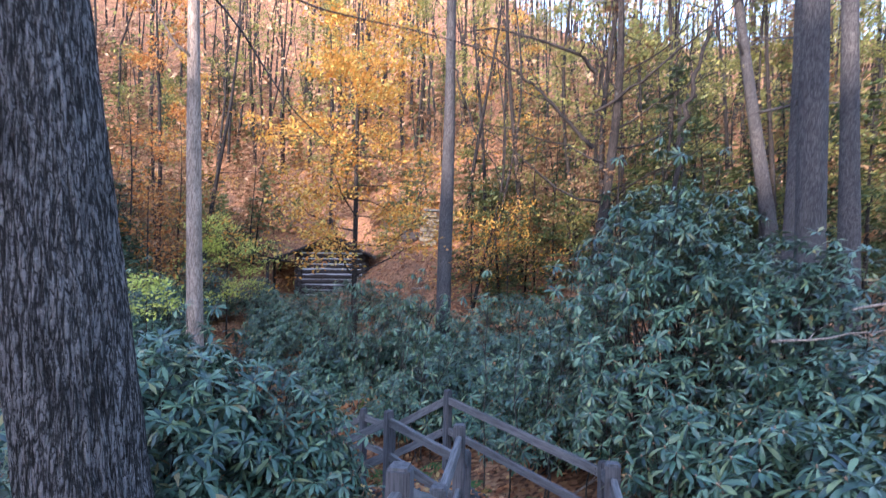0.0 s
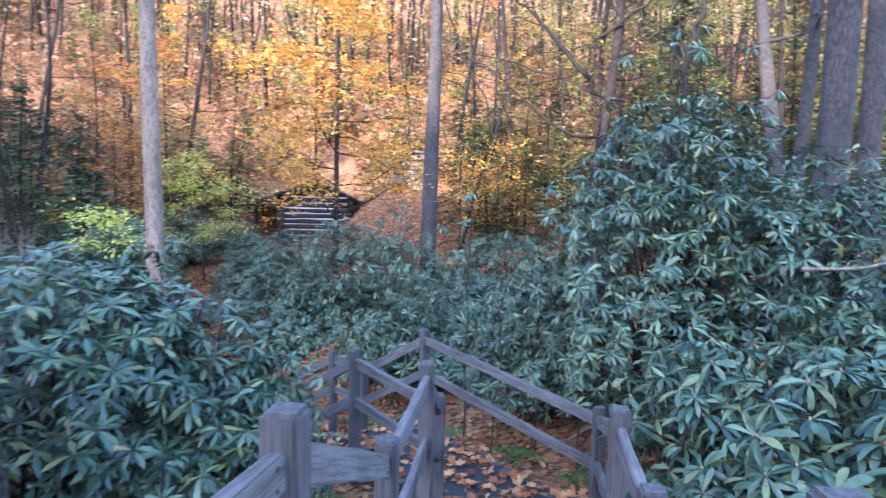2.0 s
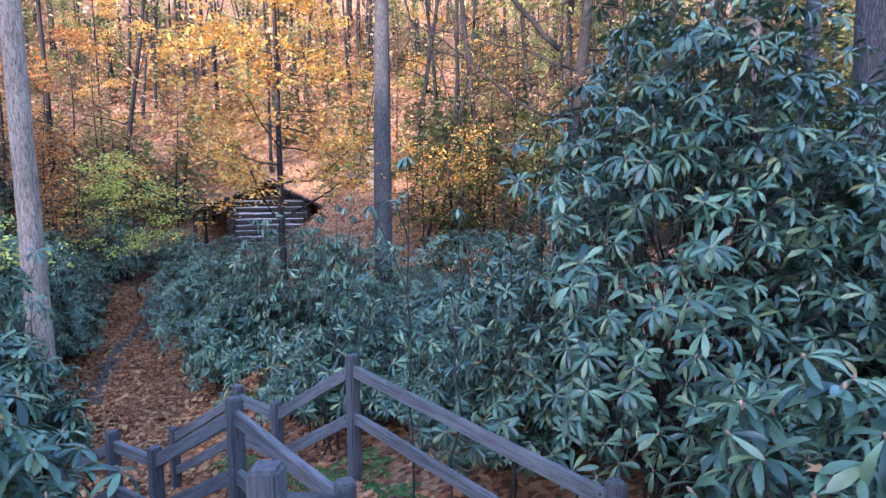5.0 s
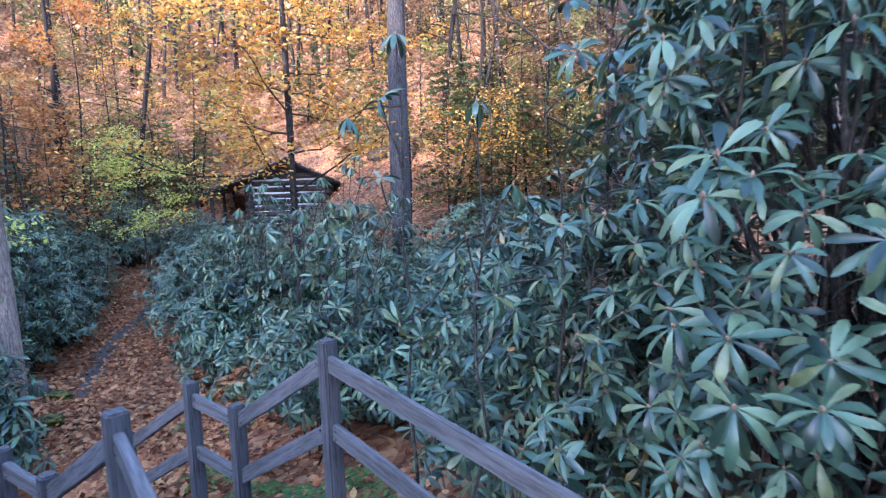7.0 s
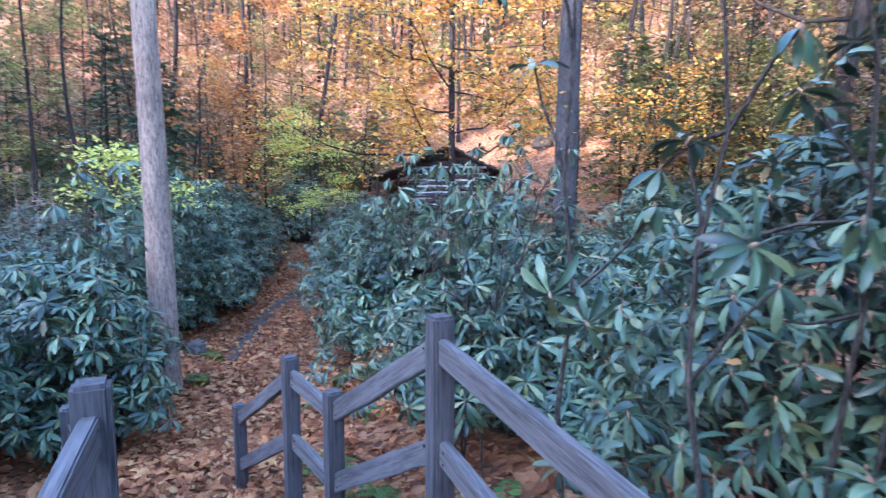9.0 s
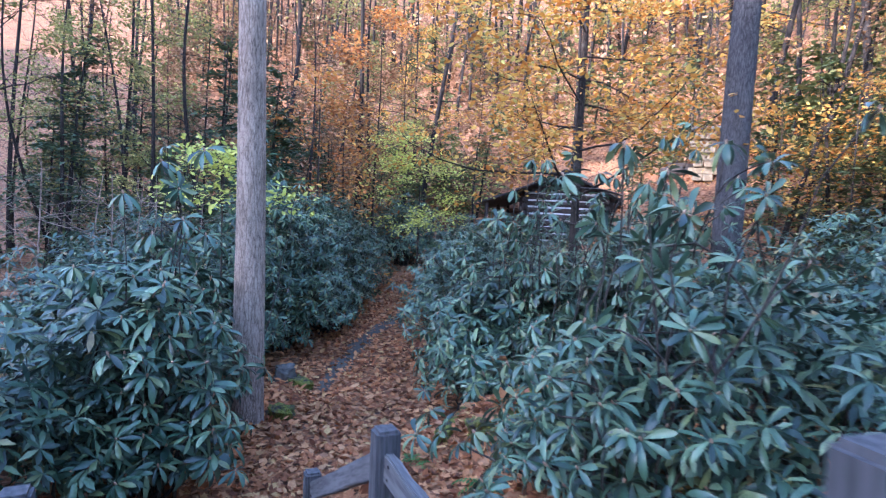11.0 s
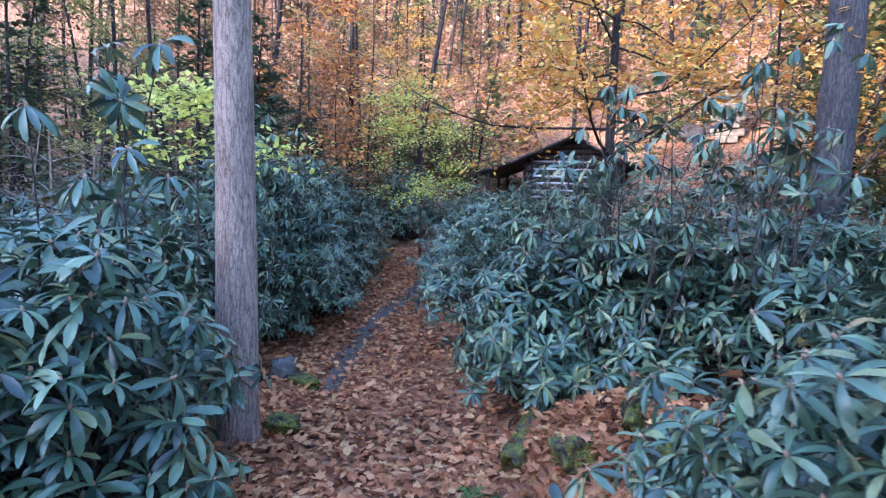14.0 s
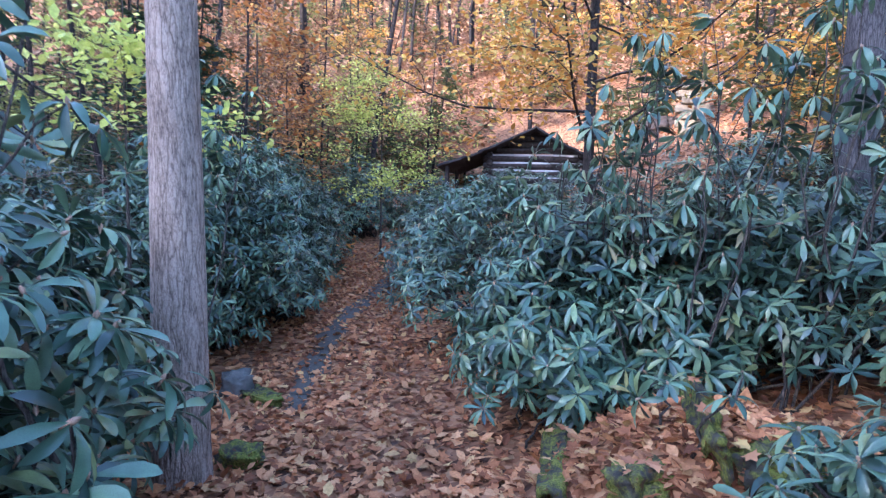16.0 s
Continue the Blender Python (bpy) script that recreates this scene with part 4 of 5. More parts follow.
# ---- log cabin beyond the path ----
def cabin(x, y, turn):
    z0 = -2.0
    ob = thing("log_cabin", (x, y, z0), "dark log cabin with pale chinking and leaf-strewn roof", "cabin", turn=turn)
    wide, deep, r = 3.5, 5.6, 0.14
    rng = np.random.default_rng(3)
    for k in range(9):
        z = r + k * 0.285
        for side, (a, b) in enumerate((((-0.25, 0, z), (wide + 0.25, 0, z)), ((0, -0.25, z + 0.14), (0, deep + 0.25, z + 0.14)), ((wide, -0.25, z + 0.14), (wide, deep + 0.25, z + 0.14)), ((-0.25, deep, z), (wide + 0.25, deep, z)))):
            pts = [Vector(a).lerp(Vector(b), t / 6) + Vector(rng.normal(0, 0.012, 3)) for t in range(7)]
            lg = new("log", tri_mesh("log", *tube([pts[0]] + pts + [pts[-1]], [0.01] + [r * rng.uniform(0.92, 1.04) for _ in pts] + [0.01], 12), LOG, True))
            lg.parent = ob
            if side < 2:
                bm = bmesh.new()
                bmesh.ops.create_cube(bm, size=1)
                ch = part("chinking", bm, CHINK, ob, "pale mortar strip between logs")
                ln = wide if side == 0 else deep
                ch.scale = (ln, 0.14, 0.10) if side == 0 else (0.14, ln, 0.10)
                ch.location = (wide / 2, 0, z + 0.142) if side == 0 else (0, deep / 2, z + 0.284)
    top, ridge = 2.65, 3.55
    for k in range(4):
        z, half = top + 0.1 + k * 0.24, wide / 2 * (1 - (k + 0.6) / 4)
        lg = new("log", tri_mesh("log", *tube([(wide / 2 - half, 0, z), (wide / 2, 0, z), (wide / 2 + half, 0, z)], [0.12, 0.125, 0.12], 10), LOG, True))
        lg.parent = ob
    for sign in (-1, 1):
        ex, ez = wide / 2 + sign * (wide / 2 + (1.8 if sign < 0 else 0.5)), top - (0.55 if sign < 0 else 0.25)
        courses = 9
        for c in range(courses):
            t0, t1 = c / courses, (c + 1) / courses + 0.05
            verts, faces = [], []
            for q in range(13):
                yy = -0.8 + (deep + 1.3) * q / 12 + (rng.normal(-0.06, 0.07) if q == 0 else 0)
                sag = -0.10 * math.sin(math.pi * q / 12) + rng.normal(0, 0.015)
                for t, up in ((t0, 0.06), (t1, 0.085), (t1, 0.0), (t0, 0.0)):
                    curve = -0.10 * math.sin(math.pi * min(t, 1))
                    verts.append((wide / 2 + (ex - wide / 2) * t, yy, ridge + (ez - ridge) * t + sag + curve + up))
            for q in range(12):
                for r_ in range(4):
                    a, b = q * 4 + r_, q * 4 + (r_ + 1) % 4
                    faces.append((a, b, b + 4, a + 4))
            faces += [(3, 2, 1, 0), (48, 49, 50, 51)]
            mesh_object("shingle_course", verts, faces, ROOFING, ob)
    n = 380
    side, t, yy = rng.choice([-1, 1], n), rng.uniform(0, 1, n), rng.uniform(-0.7, deep + 0.4, n)
    ex = wide / 2 + side * (wide / 2 + np.where(side < 0, 1.8, 0.5))
    ez = top - np.where(side < 0, 0.55, 0.25)
    p = np.stack([wide / 2 + (ex - wide / 2) * t, yy, ridge + (ez - ridge) * t - 0.10 * np.sin(np.pi * t) - 0.10 * np.sin(np.pi * (yy + 0.8) / (deep + 1.3)) + 0.10], 1)
    up = np.stack([side * 0.45, np.zeros(n), np.ones(n)], 1) + rng.normal(0, 0.25, (n, 3))
    tagged(new("roof_leaves", tri_mesh("roof_leaves", *scattered(*OVAL, aimed(up, rng.uniform(0, 6.28, n), 0.17 * rng.uniform(0.6, 1.3, n)), p), FALLEN)), kind="stuff", label="fallen leaves on the roof").parent = ob
    for px in (-1.6,):
        for py in (-0.6, 2.2, 5.0):
            pl = new("porch_post", tri_mesh("porch_post", *tube([(px, py, -0.1), (px, py, 2.1)], [0.09, 0.08], 8), LOG, True))
            pl.parent = ob
    return ob


cabin(-8.1, 31.9, 10)


def stone_pillar(x, y):
    z0 = on_land(x, y)
    ob = thing("stone_chimney", (x, y, z0), "tan stone pillar with a dark flat cap", "chimney")
    rng = np.random.default_rng(5)
    for k in range(7):
        for c in range(2):
            bm = bmesh.new()
            bmesh.ops.create_cube(bm, size=1)
            for v in bm.verts:
                v.co = Vector((v.co.x * (0.34 + rng.uniform(-0.03, 0.02)), v.co.y * 0.66, v.co.z * 0.235)) + Vector(rng.normal(0, 0.012, 3))
            bmesh.ops.bevel(bm, geom=bm.edges[:], offset=0.03, segments=1, affect="EDGES")
            st = part("stone", bm, TANSTONE, ob)
            st.location = ((c - 0.5) * 0.35, 0, 0.05 + k * 0.24)
            st.rotation_euler = (0, 0, (k % 2) * 1.57)
    bm = bmesh.new()
    bmesh.ops.create_cube(bm, size=1)
    for v in bm.verts:
        v.co = Vector((v.co.x * 0.95, v.co.y * 0.95, v.co.z * 0.1))
    bmesh.ops.bevel(bm, geom=bm.edges[:], offset=0.02, segments=1, affect="EDGES")
    part("cap", bm, ROCK, ob, "dark flat cap stone").location = (0, 0, 1.75)


stone_pillar(-0.95, 30.0)


# ---- rocks ----
def rock(x, y, sx, sy, sz, seed, material, label, sink=0.3, turn=0.0, up=0.0):
    rng = np.random.default_rng(seed)
    bm = bmesh.new()
    bmesh.ops.create_icosphere(bm, subdivisions=4, radius=1)
    off = Vector(rng.uniform(0, 50, 3))
    for v in bm.verts:
        d = v.co.normalized()
        k = 1 + 0.45 * noise.noise(d * 1.6 + off) + 0.24 * noise.noise(d * 4.3 + off) + 0.13 * noise.noise(d * 11 + off)
        b = Vector([math.copysign(abs(c) ** 0.6, c) for c in d])
        v.co = Vector((b.x * sx, b.y * sy, b.z * sz)) * k
    me = bpy.data.meshes.new("rock")
    bm.to_mesh(me)
    bm.free()
    me.polygons.foreach_set("use_smooth", [True] * len(me.polygons))
    me.materials.append(material)
    ob = new("rock", me)
    ob.matrix_basis = pose(x, y, on_land(x, y) + sz * (1 - 2 * sink) + up, 0, 0, turn)
    return tagged(ob, label, "rock", "rocks beside the path")


def mossy_material():
    m = Mat("mossy_rock", 0.97, 0.12)
    g = m.noise(7.0, m.coords(), 6)
    tuft = m.noise(55.0, m.coords(), 6, 0.75)
    stone = m.ramp(g, [(0.3, (0.04, 0.034, 0.028)), (0.7, (0.13, 0.115, 0.095))])
    green = m.ramp(tuft, [(0.32, (0.04, 0.045, 0.012)), (0.46, (0.15, 0.155, 0.032)), (0.64, (0.30, 0.29, 0.06))])
    c = m.mix(stone, green, m.ramp(m.noise(6.5, m.coords(), 6, 0.7), [(0.42, (0, 0, 0)), (0.54, (1, 1, 1))]))
    c = m.mix(c, (0.13, 0.065, 0.03), m.ramp(m.noise(17.0, m.coords(), 4), [(0.58, (0, 0, 0)), (0.66, (0.85,) * 3)]))
    return m.colour(c).bump(m.mix(g, tuft, 0.5), 1.0, 0.05).m


MOSSY = mossy_material()
LEDGES = [
    rock(-2.66, 13.25, 0.12, 0.62, 0.16, 1, MOSSY, "mossy rock ledge half buried under leaves", turn=8, sink=0.66),
    rock(-1.80, 13.2, 0.07, 0.62, 0.18, 2, MOSSY, "narrow mossy rock ledge among fallen leaves", turn=4, sink=0.64),
    rock(-2.12, 12.6, 0.16, 0.13, 0.11, 3, MOSSY, "small rock with bright green moss", turn=40, sink=0.6),
    rock(-1.42, 12.8, 0.18, 0.32, 0.14, 9, MOSSY, "dark mossy rock under rhododendron leaves", turn=-20, sink=0.66),
]
rock(-5.05, 12.95, 0.17, 0.12, 0.11, 4, MOSSY, "small mossy stone at a tree foot", turn=10)
rock(-6.2, 14.35, 0.16, 0.12, 0.17, 5, ROCK, "small grey stone at the path edge", turn=30)
rock(-5.85, 14.3, 0.26, 0.13, 0.07, 6, MOSSY, "flat mossy stone at the path edge", turn=-20)
rock(-1.9, 31.0, 0.5, 0.4, 0.3, 7, LOG, "dark boulder on the leafy bank", turn=0)
rock(5.2, 8.3, 0.5, 0.4, 0.3, 8, ROCK, "grey boulder among rhododendrons", turn=0)

# a worn strip of old paving showing through the leaves on the path
PAVED = [(-5.35, 14.1), (-5.75, 14.9), (-6.1, 15.75), (-6.5, 16.8), (-6.85, 17.9), (-7.1, 19.1), (-7.3, 20.4), (-7.75, 21.9), (-8.5, 23.6)]


def paving_strip():
    rng = np.random.default_rng(61)
    pts = [Vector(a).lerp(Vector(b), q / 10) for a, b in zip(PAVED, PAVED[1:]) for q in range(10)]
    verts, faces = [], []
    for k, p in enumerate(pts):
        d = (pts[min(k + 1, len(pts) - 1)] - pts[max(k - 1, 0)]).normalized()
        side, w = Vector((d.y, -d.x)), (0.17 + 0.05 * math.sin(k * 0.45)) * min(1, 0.3 + k / 18)
        for q in (-1, -0.5, 0, 0.5, 1):
            at = p + side * (q * w + rng.normal(0, 0.022))
            verts.append((at.x, at.y, on_land(at.x, at.y) + 0.034 - 0.022 * abs(q) + rng.normal(0, 0.002)))
    for k in range(len(pts) - 1):
        for q in range(4):
            a = k * 5 + q
            faces.append((a, a + 1, a + 6, a + 5))
    ob = mesh_object("paving_strip", verts, faces, ASPHALT, smooth=True)
    tagged(ob, "worn grey strip of old paving showing through leaves", "paving", kind="structure")


paving_strip()

# ---- sparse tall rhododendrons ----
tall_shoots(0.60, 7.85, [(0.0, -0.04, 1.0)], 71, size=0.115, per=6)
tall_shoots(0.96, 7.40, [(0.02, 0.0, 0.6)], 78, size=0.11, per=6)
tall_shoots(1.35, 7.80, [(0.05, 0.0, 0.9), (0.45, 0.2, 1.25)], 79, size=0.11, per=5)
tall_shoots(1.9, 7.1, [(0.1, -0.1, 1.25), (0.5, 0.5, 1.7)], 72, size=0.115, per=5)
tall_shoots(2.4, 6.9, [(0.1, 0.0, 2.6), (0.5, 0.4, 2.75), (-0.3, 0.3, 2.4), (0.9, 0.2, 2.5)], 73, size=0.135, per=5)
tall_shoots(-0.35, 10.2, [(0.1, -0.15, -0.35), (-0.1, 0.2, -0.2), (0.45, 0.1, -0.1), (0.8, -0.1, 0.1), (-0.3, -0.1, -1.1)], 74, size=0.135, per=4)
tall_shoots(-0.6, 10.5, [(0.0, 0.0, 0.02), (0.2, 0.25, -0.25), (-0.08, 0.15, -0.5)], 140, size=0.15, per=4)
tall_shoots(-0.4, 10.75, [(0.0, 0.1, -0.1), (0.3, 0.0, 0.05)], 141, size=0.15, per=4)
tall_shoots(-2.95, 14.5, [(-0.35, 0.1, -0.82), (0.1, 0.2, -0.72), (0.4, 0.1, -0.62), (-0.1, -0.2, -0.9)], 142, size=0.15, per=4, hang=0.3)
THICKET = np.random.default_rng(31)
for k in range(6):
    x, y = -2.1 + 0.25 * k, 14.0 + THICKET.uniform(-0.3, 0.3)
    tips = [(THICKET.uniform(-0.2, 0.55), THICKET.uniform(-0.35, 0.35), min(0.7, -0.55 + 0.2 * k + THICKET.uniform(-0.3, 0.6))) for _ in range(2)]
    tall_shoots(x, y, tips, 90 + k, size=0.165, per=3, hang=0.7, arch=-0.12)
for k in range(4):
    x, y = -2.75 + 0.2 * k, 14.15 + THICKET.uniform(-0.2, 0.25)
    tips = [(THICKET.uniform(-0.2, 0.35), THICKET.uniform(-0.3, 0.3), -0.35 + 0.12 * k + THICKET.uniform(-0.15, 0.5)) for _ in range(2)]
    tall_shoots(x, y, tips, 160 + k, size=0.16, per=5, hang=0.5, arch=-0.05)
tall_shoots(-2.45, 14.3, [(0.95, 0.0, -0.25), (1.35, -0.1, 0.35), (0.3, 0.0, -0.2)], 75, size=0.165, per=3, hang=0.8, arch=-0.15)
tall_shoots(-1.3, 14.0, [(0.9, -0.3, 0.35), (1.3, 0.1, 0.1), (1.5, -0.5, -0.4), (0.8, 0.4, -0.1)], 80, size=0.165, per=3, hang=0.6)
for k, (x, y, up) in enumerate(((-2.35, 13.55, 0.32), (-2.05, 13.05, 0.30), (-2.75, 13.75, 0.3), (-1.75, 12.75, 0.32), (-3.1, 14.2, 0.28))):
    tall_shoots(x, y, [(0.05, -0.05, on_land(x, y) + up)], 120 + k, size=0.15, per=1, hang=0.2)
tall_shoots(-4.4, 10.5, [(0.3, 0.1, -0.55), (0.05, 0.25, -0.25), (-0.4, 0.5, 0.1), (0.2, 0.4, 0.05), (-0.1, -0.15, -0.35)], 76, size=0.19, per=4)
tall_shoots(-7.6, 15.2, [(0.1, 0.0, 0.4), (-0.3, 0.3, 0.8), (0.35, 0.2, 0.05), (-0.6, 0.1, 0.5)], 150, size=0.16, per=4, hang=0.6)
hemlock(-9.2, 17.0, 4.2, 151, size=0.11, dense=34, spread=0.32, bare=0.1)
hemlock(-10.6, 19.2, 4.8, 152, size=0.12, dense=34, spread=0.32, bare=0.1)
tall_shoots(-5.9, 13.4, [(-0.3, 0.4, 0.2), (0.25, 0.5, -0.1), (-0.6, 0.2, 0.4)], 77, size=0.135, per=5)

# ---- saplings with pale leaves ----
tree("lime_sapling", -8.8, 23.4, 0.06, 5.0, BARK_THIN, "slender sapling with pale lime green leaves", 81, limbs=18, limb_from=0.42, limb_len=2.5, leaf=LIME, leaves=4200, leaf_size=0.10, rise=0.02, template=OVAL, flat=0.2, droop=0.03)
tree("lime_sapling", -6.95, 13.7, 0.05, 3.9, BARK_THIN, "slender sapling with pale lime green leaves", 82, limbs=10, limb_from=0.70, limb_len=1.7, leaf=LIME, leaves=900, leaf_size=0.105, rise=0.05, template=OVAL, flat=0.3)
tree("orange_sapling", 2.3, 22.4, 0.06, 4.4, BARK_THIN, "small tree with orange and yellow leaves", 83, limbs=18, limb_from=0.3, limb_len=2.3, leaf=YELLOW, leaves=1600, leaf_size=0.11, rise=0.1, flat=0.35, template=OVAL)
tree("orange_sapling", 1.0, 24.0, 0.06, 4.0, BARK_THIN, "small tree with orange and yellow leaves", 84, limbs=18, limb_from=0.3, limb_len=2.2, leaf=YELLOW, leaves=1400, leaf_size=0.11, rise=0.1, flat=0.35, template=OVAL)
tree("olive_sapling", 4.6, 25.8, 0.08, 5, BARK_THIN, "small tree with olive yellow leaves", 87, limbs=16, limb_from=0.12, limb_len=2.6, leaf=OLIVE, leaves=2600, leaf_size=0.11, rise=0.1, flat=0.35, template=OVAL)
tree("olive_sapling", 6.4, 22.6, 0.08, 5, BARK_THIN, "small tree with olive yellow leaves", 88, limbs=16, limb_from=0.12, limb_len=2.6, leaf=OLIVE, leaves=2600, leaf_size=0.11, rise=0.1, flat=0.35, template=OVAL)
tree("olive_sapling", 9.0, 26.0, 0.08, 6, BARK_THIN, "small tree with olive yellow leaves", 89, limbs=16, limb_from=0.12, limb_len=2.6, leaf=OLIVE, leaves=2600, leaf_size=0.11, rise=0.1, flat=0.35, template=OVAL)
tree("orange_sapling", -13.0, 24.4, 0.08, 4.5, BARK_THIN, "small tree with rusty orange leaves", 85, limbs=16, limb_from=0.2, limb_len=2.4, leaf=ORANGE, leaves=1300, leaf_size=0.16, rise=0.1, template=OVAL)
tree("orange_sapling", -10.5, 20.5, 0.08, 6, BARK_THIN, "small tree with rusty orange leaves", 86, limbs=16, limb_from=0.2, limb_len=2.4, leaf=ORANGE, leaves=1300, leaf_size=0.16, rise=0.1, template=OVAL)

for k, (x, y) in enumerate(((-8.6, 13.6), (-9.6, 12.6), (-10.6, 16.6), (-8.8, 16.9), (-7.9, 11.0), (5.2, 11.6), (3.4, 11.2), (6.6, 7.4), (-7.7, 12.5), (-8.4, 12.9), (-9.2, 14.2))):
    tree("bare_shrub", x, y, 0.045, 2.9, BARK_SMOOTH, "leafless grey shrub of fine tangled twigs", 400 + k, limbs=20, limb_from=0.12, limb_len=1.9, sides=6, curve=0.1, group="bare shrubs", far=True)

# ---- the wood behind ----
def wood():
    rng = np.random.default_rng(99)
    kinds = [
        (tree("forest_tree", -13, 26, 0.24, 15, BARK_FAR, "tall dark trunk with orange autumn leaves", 101, limbs=14, limb_from=0.25, limb_len=3.0, leaf=ORANGE, leaves=3200, leaf_size=0.17, flat=0.35, far=True, group="forest trees", template=DIAMOND, sides=9, curve=0.15), 1),
        (tree("forest_tree", -15, 30, 0.20, 14, BARK_FAR, "slim dark trunk with yellowing olive leaves", 102, limbs=14, limb_from=0.2, limb_len=3.0, leaf=OLIVE, leaves=3200, leaf_size=0.16, flat=0.35, far=True, group="forest trees", template=DIAMOND, sides=9, curve=0.2), 3),
        (tree("forest_tree", 6, 27, 0.22, 16, BARK_FAR, "tall bare trunk with thin branches", 103, limbs=20, limb_from=0.3, limb_len=3.6, far=True, group="forest trees", sides=9, curve=0.5), 8),
        (tree("forest_tree", 9, 24, 0.12, 11, BARK_FAR, "thin bare pole with fine twigs", 104, limbs=14, limb_from=0.25, limb_len=2.2, far=True, group="forest trees", sides=8, curve=0.45, lean=(0.05, 0.02)), 11),
        (tree("forest_tree", -12, 22, 0.10, 9, BARK_FAR, "thin dark sapling with sparse brown leaves", 105, limbs=14, limb_from=0.2, limb_len=2.0, leaf=BROWN, leaves=1300, leaf_size=0.15, flat=0.35, far=True, group="forest trees", template=DIAMOND, sides=8, curve=0.15, lean=(-0.03, 0)), 6),
        (tree("forest_tree", 3, 33, 0.20, 13, BARK_FAR, "slim trunk with golden yellow leaves", 106, limbs=14, limb_from=0.2, limb_len=3.0, leaf=YELLOW, leaves=3200, leaf_size=0.16, flat=0.35, far=True, group="forest trees", template=DIAMOND, sides=9), 1),
        (hemlock(-12.5, 19, 6.5, 107, size=0.13, dense=40), 2),
        (hemlock(7.5, 21, 8.5, 108, size=0.15, dense=46, spread=0.34, bare=0.25), 2),
        (hemlock(9.5, 18.5, 5.0, 109, leaf=HEMLOCK_PALE, size=0.13, dense=38, spread=0.34, bare=0.08, label="olive green young hemlock with flat feathery sprays"), 7),
        (hemlock(-14.5, 23, 3.6, 110, leaf=HEMLOCK_PALE, size=0.12, dense=34, spread=0.42, bare=0.05, label="low olive green hemlock with flat feathery sprays"), 6),
    ]
    pool = [k for k, (ob, n) in enumerate(kinds) for _ in range(n)]
    placed = [(ob.location.x, ob.location.y) for ob, n in kinds] + [(-3.15, 20.7), (-0.08, 16.8)]
    made = 0
    for _ in range(9000):
        if made >= 270:
            break
        y = 17 + 45 * rng.uniform() ** 1.5
        x = rng.uniform(-0.95, 0.95) * (y + 6) - 1
        d = np.sqrt(((WAYPTS[:, :2] - [x, y]) ** 2).sum(1).min())
        if d < 2.6 or (y < 22 and -7 < x < 4.5) or (y < 33.5 and -10 < x < 0.5 and y > 25.5) or (y < 39 and -10.5 < x < -4 and y > 25.5) or (y < 26 and -8 < x < -1.0):
            continue
        if min((x - a) ** 2 + (y - b) ** 2 for a, b in placed) < 0.9:
            continue
        k = pool[int(rng.integers(0, len(pool)))]
        if x > 1.5 and k in (0, 5):
            k = 8 if y > 30 else 2
        sc = rng.uniform(0.75, 1.3)
        ob = copy_thing(kinds[k][0], pose(x, y, on_land(x, y), rng.normal(0, 2.5), rng.normal(0, 2.5), rng.uniform(0, 360)))
        ob.scale = (sc, sc, sc * rng.uniform(0.9, 1.15))
        placed.append((x, y))
        made += 1
    for _ in range(45):
        y = rng.uniform(26, 62)
        x = rng.uniform(0.28, 0.85) * y
        ob = copy_thing(kinds[int(rng.choice([2, 3, 2, 1]))][0], pose(x, y, on_land(x, y), rng.normal(0, 4), rng.normal(0, 4), rng.uniform(0, 360)))
        sc = rng.uniform(0.9, 1.4)
        ob.scale = (sc, sc, sc)
    for _ in range(30):
        y = rng.uniform(17, 34)
        x = rng.uniform(0.28, 0.80) * y
        ob = copy_thing(kinds[int(rng.choice([6, 8, 8, 9, 1]))][0], pose(x, y, on_land(x, y), 0, 0, rng.uniform(0, 360)))
        sc = rng.uniform(0.6, 1.05)
        ob.scale = (sc, sc, sc)
        placed.append((x, y))
    for _ in range(24):
        x, y = rng.uniform(-27, -11.5), rng.uniform(8, 18)
        ob = copy_thing(kinds[int(rng.choice([2, 3, 3, 1, 9]))][0], pose(x, y, on_land(x, y), rng.normal(0, 2), rng.normal(0, 2), rng.uniform(0, 360)))
        sc = rng.uniform(0.6, 1.0)
        ob.scale = (sc, sc, sc)
        placed.append((x, y))
    low = [kinds[k][0] for k in (4, 6, 8, 9, 9)]
    made = 0
    for _ in range(3000):
        if made >= 85:
            break
        x, y = rng.uniform(-26, 20), rng.uniform(20, 38)
        d = np.sqrt(((WAYPTS[:, :2] - [x, y]) ** 2).sum(1).min())
        if d < 2.2 or (-9.5 < x < 1.5 and 22 < y < 34.5) or (-10.5 < x < -4 and 22 < y < 39) or (y < 23 and -7 < x < 5) or min((x - a) ** 2 + (y - b) ** 2 for a, b in placed) < 0.8:
            continue
        ob = copy_thing(low[int(rng.integers(0, 5))], pose(x, y, on_land(x, y), 0, 0, rng.uniform(0, 360)))
        sc = rng.uniform(0.55, 1.05)
        ob.scale = (sc, sc, sc)
        placed.append((x, y))
        made += 1


wood()


